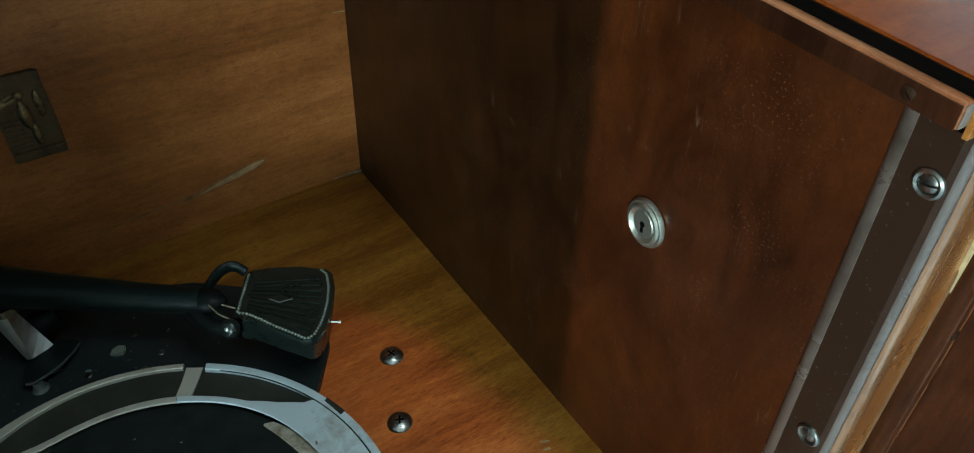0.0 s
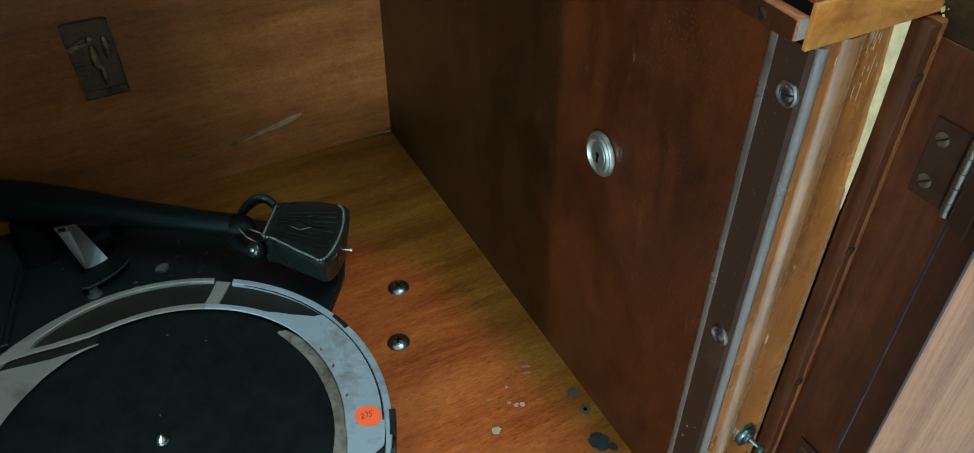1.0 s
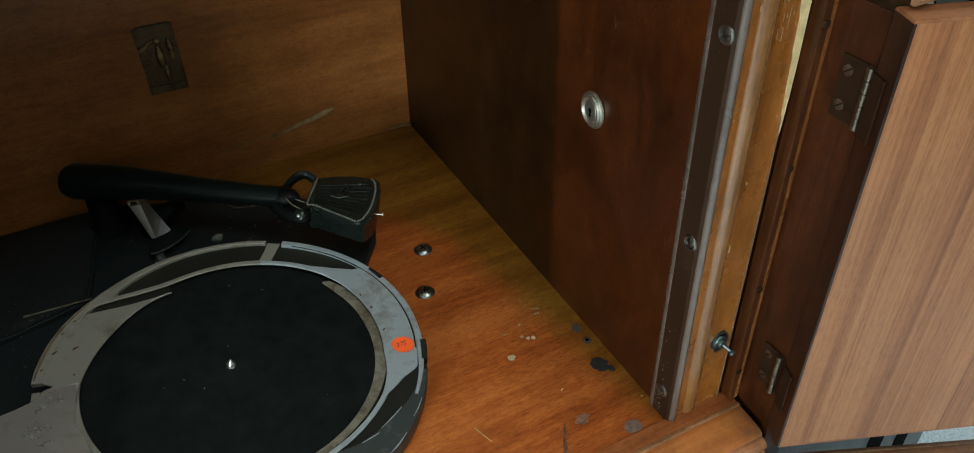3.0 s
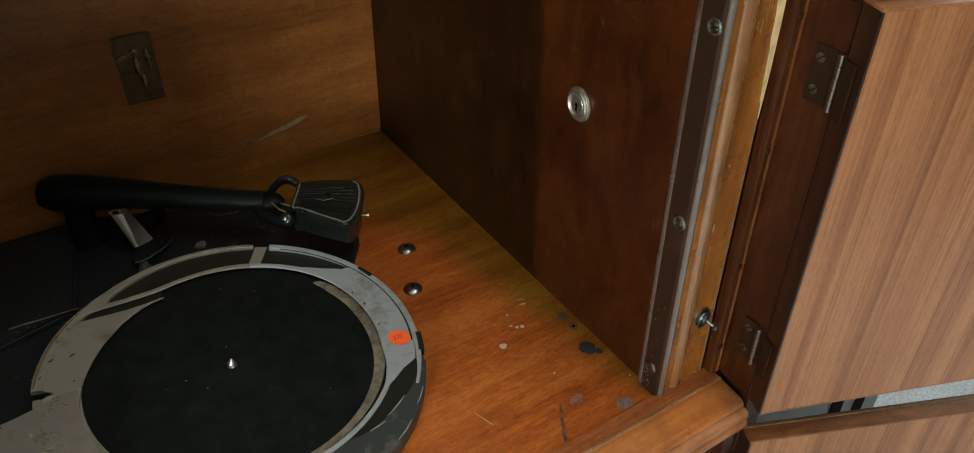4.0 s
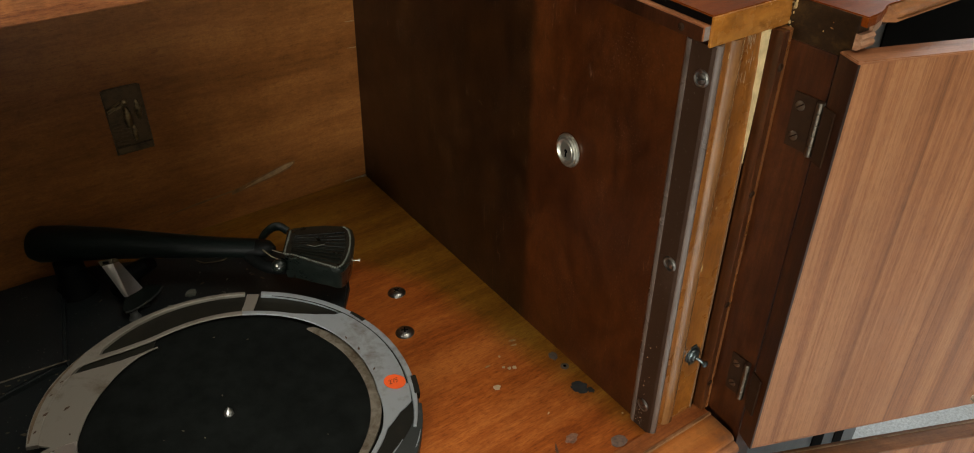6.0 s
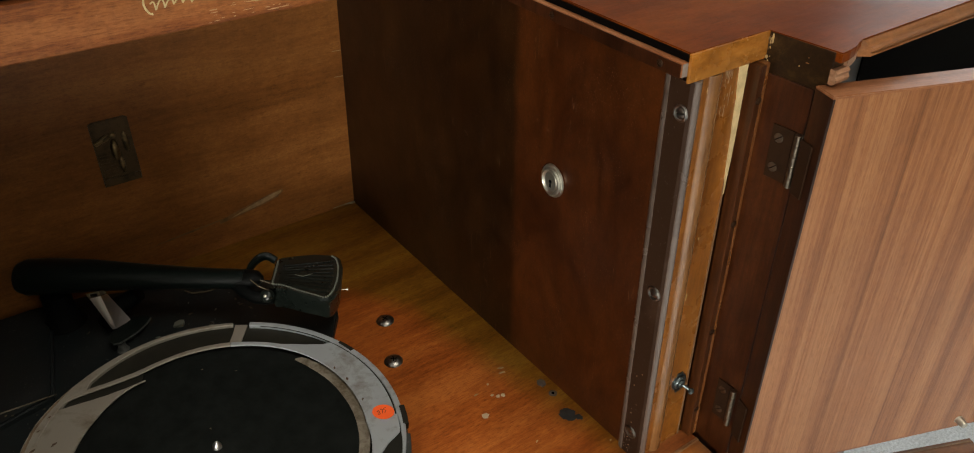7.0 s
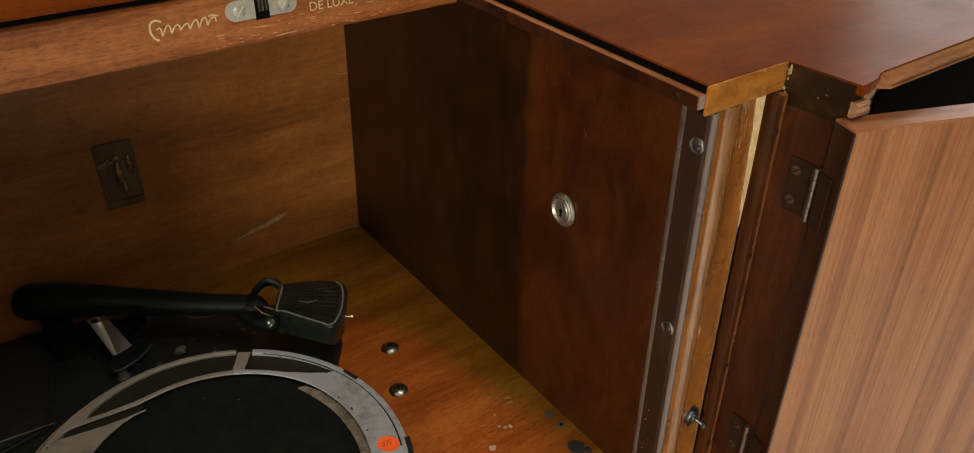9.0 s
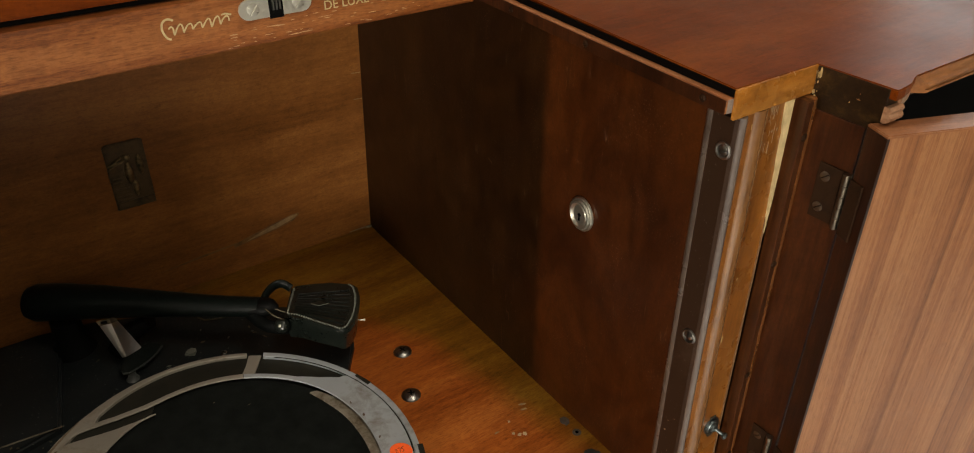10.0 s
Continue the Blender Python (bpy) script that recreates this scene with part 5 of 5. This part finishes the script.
part("cable_loop", tube([(-0.2512, -0.0740, 0.7305), (-0.2460, -0.0850, 0.7315), (-0.2370, -0.0910, 0.7325), (-0.2270, -0.0930, 0.7320), (-0.2175, -0.0890, 0.7305)], [0.0007] * 5, 8), brass_speck, changer, "thin wire loop under the arm", True)
part("metal_lump", prism(blob(9, 0.0055, 31, 0.35, (1.3, 0.8)), 0.7292, 0.7325, 0.001, pose(-0.2735, -0.128, 0, 0, 0, 0)), bead_metal, changer, "small corroded metal lump")
for i, (x, y) in enumerate(((-0.2590, -0.1165), (-0.3565, -0.0850), (-0.2095, -0.1205), (-0.2015, -0.1450), (-0.2080, -0.1330))):
    part("enamel_chip", prism(blob(7, 0.0016, 140 + i, 0.5, (1.6, 0.7)), 0, 0.0002, 0, pose(x, y, B + 0.0091, 0, 0, 40 * i)), brass_speck, changer)
for x, y, r in ((-0.262, -0.158, 0.0045), (-0.246, -0.146, 0.003), (-0.300, -0.140, 0.003)):
    screw("base_screw", (x, y, 0.7292), (0, 0, 1), r, changer, x * 30, False, screw_metal)

# bolts on the board
for x, y, tn in ((-0.0885, -0.2410, 20), (-0.1130, -0.3015, 65)):
    bm = lathe([(0.0, 0.0040), (0.0030, 0.0038), (0.0062, 0.0030), (0.0084, 0.0018), (0.0096, 0.0006), (0.0098, 0.0)], 32, pose(x, y, B))
    bolt = tagged(part("board_bolt", bm, bolt_metal, None, "", True), "dark steel domed cross-head bolt on the board", "bolt", "bolts on the board")
    for k in (0, 90):
        bm = box(-0.0036, 0.0036, -0.0007, 0.0007, 0.0030, 0.0041, 0.0002, 1)
        bmesh.ops.transform(bm, matrix=pose(x, y, B, 0, 0, tn + k), verts=bm.verts[:])
        part("recess", bm, hole_black, bolt)

# price sticker on the ring
sa = radians(-17.4)
sm = RING @ pose(0.1382 * math.cos(sa), 0.1382 * math.sin(sa), 0.0001, 0, 0, -38)
sticker = part("price_sticker", prism([(0.0100 * math.cos(a), 0.0088 * math.sin(a)) for a in (k * math.pi / 16 for k in range(32))], 0, 0.0003, 0, sm), orange_paper)
tagged(sticker, "round fluorescent orange price sticker with handwritten digits", "sticker")
def pen_stroke(points, m, width, mat, parent):
    """A thin ink line through flat points."""
    pts = [Vector((x, y, 0)) for x, y in points]
    bm = bmesh.new()
    rows = []
    for k, p in enumerate(pts):
        d = (pts[min(k + 1, len(pts) - 1)] - pts[max(k - 1, 0)]).normalized()
        w = Vector((-d.y, d.x, 0)) * width / 2
        rows.append((bm.verts.new(m @ (p + w)), bm.verts.new(m @ (p - w))))
    for a, b in zip(rows, rows[1:]):
        bm.faces.new((a[0], a[1], b[1], b[0]))
    return part("digit", bm, mat, parent)


two = [(0.0, 0.72), (0.10, 0.95), (0.32, 0.98), (0.42, 0.76), (0.28, 0.40), (0.0, 0.04), (0.20, 0.10), (0.52, 0.06)]
seven = [(0.02, 0.92), (0.28, 0.98), (0.50, 0.96), (0.34, 0.50), (0.22, 0.0)]
five = [(0.62, 1.0), (0.30, 0.94), (0.14, 0.92), (0.10, 0.56), (0.30, 0.60), (0.44, 0.40), (0.36, 0.10), (0.14, 0.0), (0.0, 0.08)]
for k, (digit, dx) in enumerate(((two, 0.0), (seven, 0.66), (five, 1.26))):
    pen_stroke([((x + dx) * 0.0046 + 0.2 * y * 0.0046, y * 0.0050) for x, y in digit], sm @ Matrix.Translation((-0.0036, -0.0045, 0.0004 + 0.00003 * k)) @ pose(0, 0, 0, 0, 0, 36), 0.0005, ink, sticker)
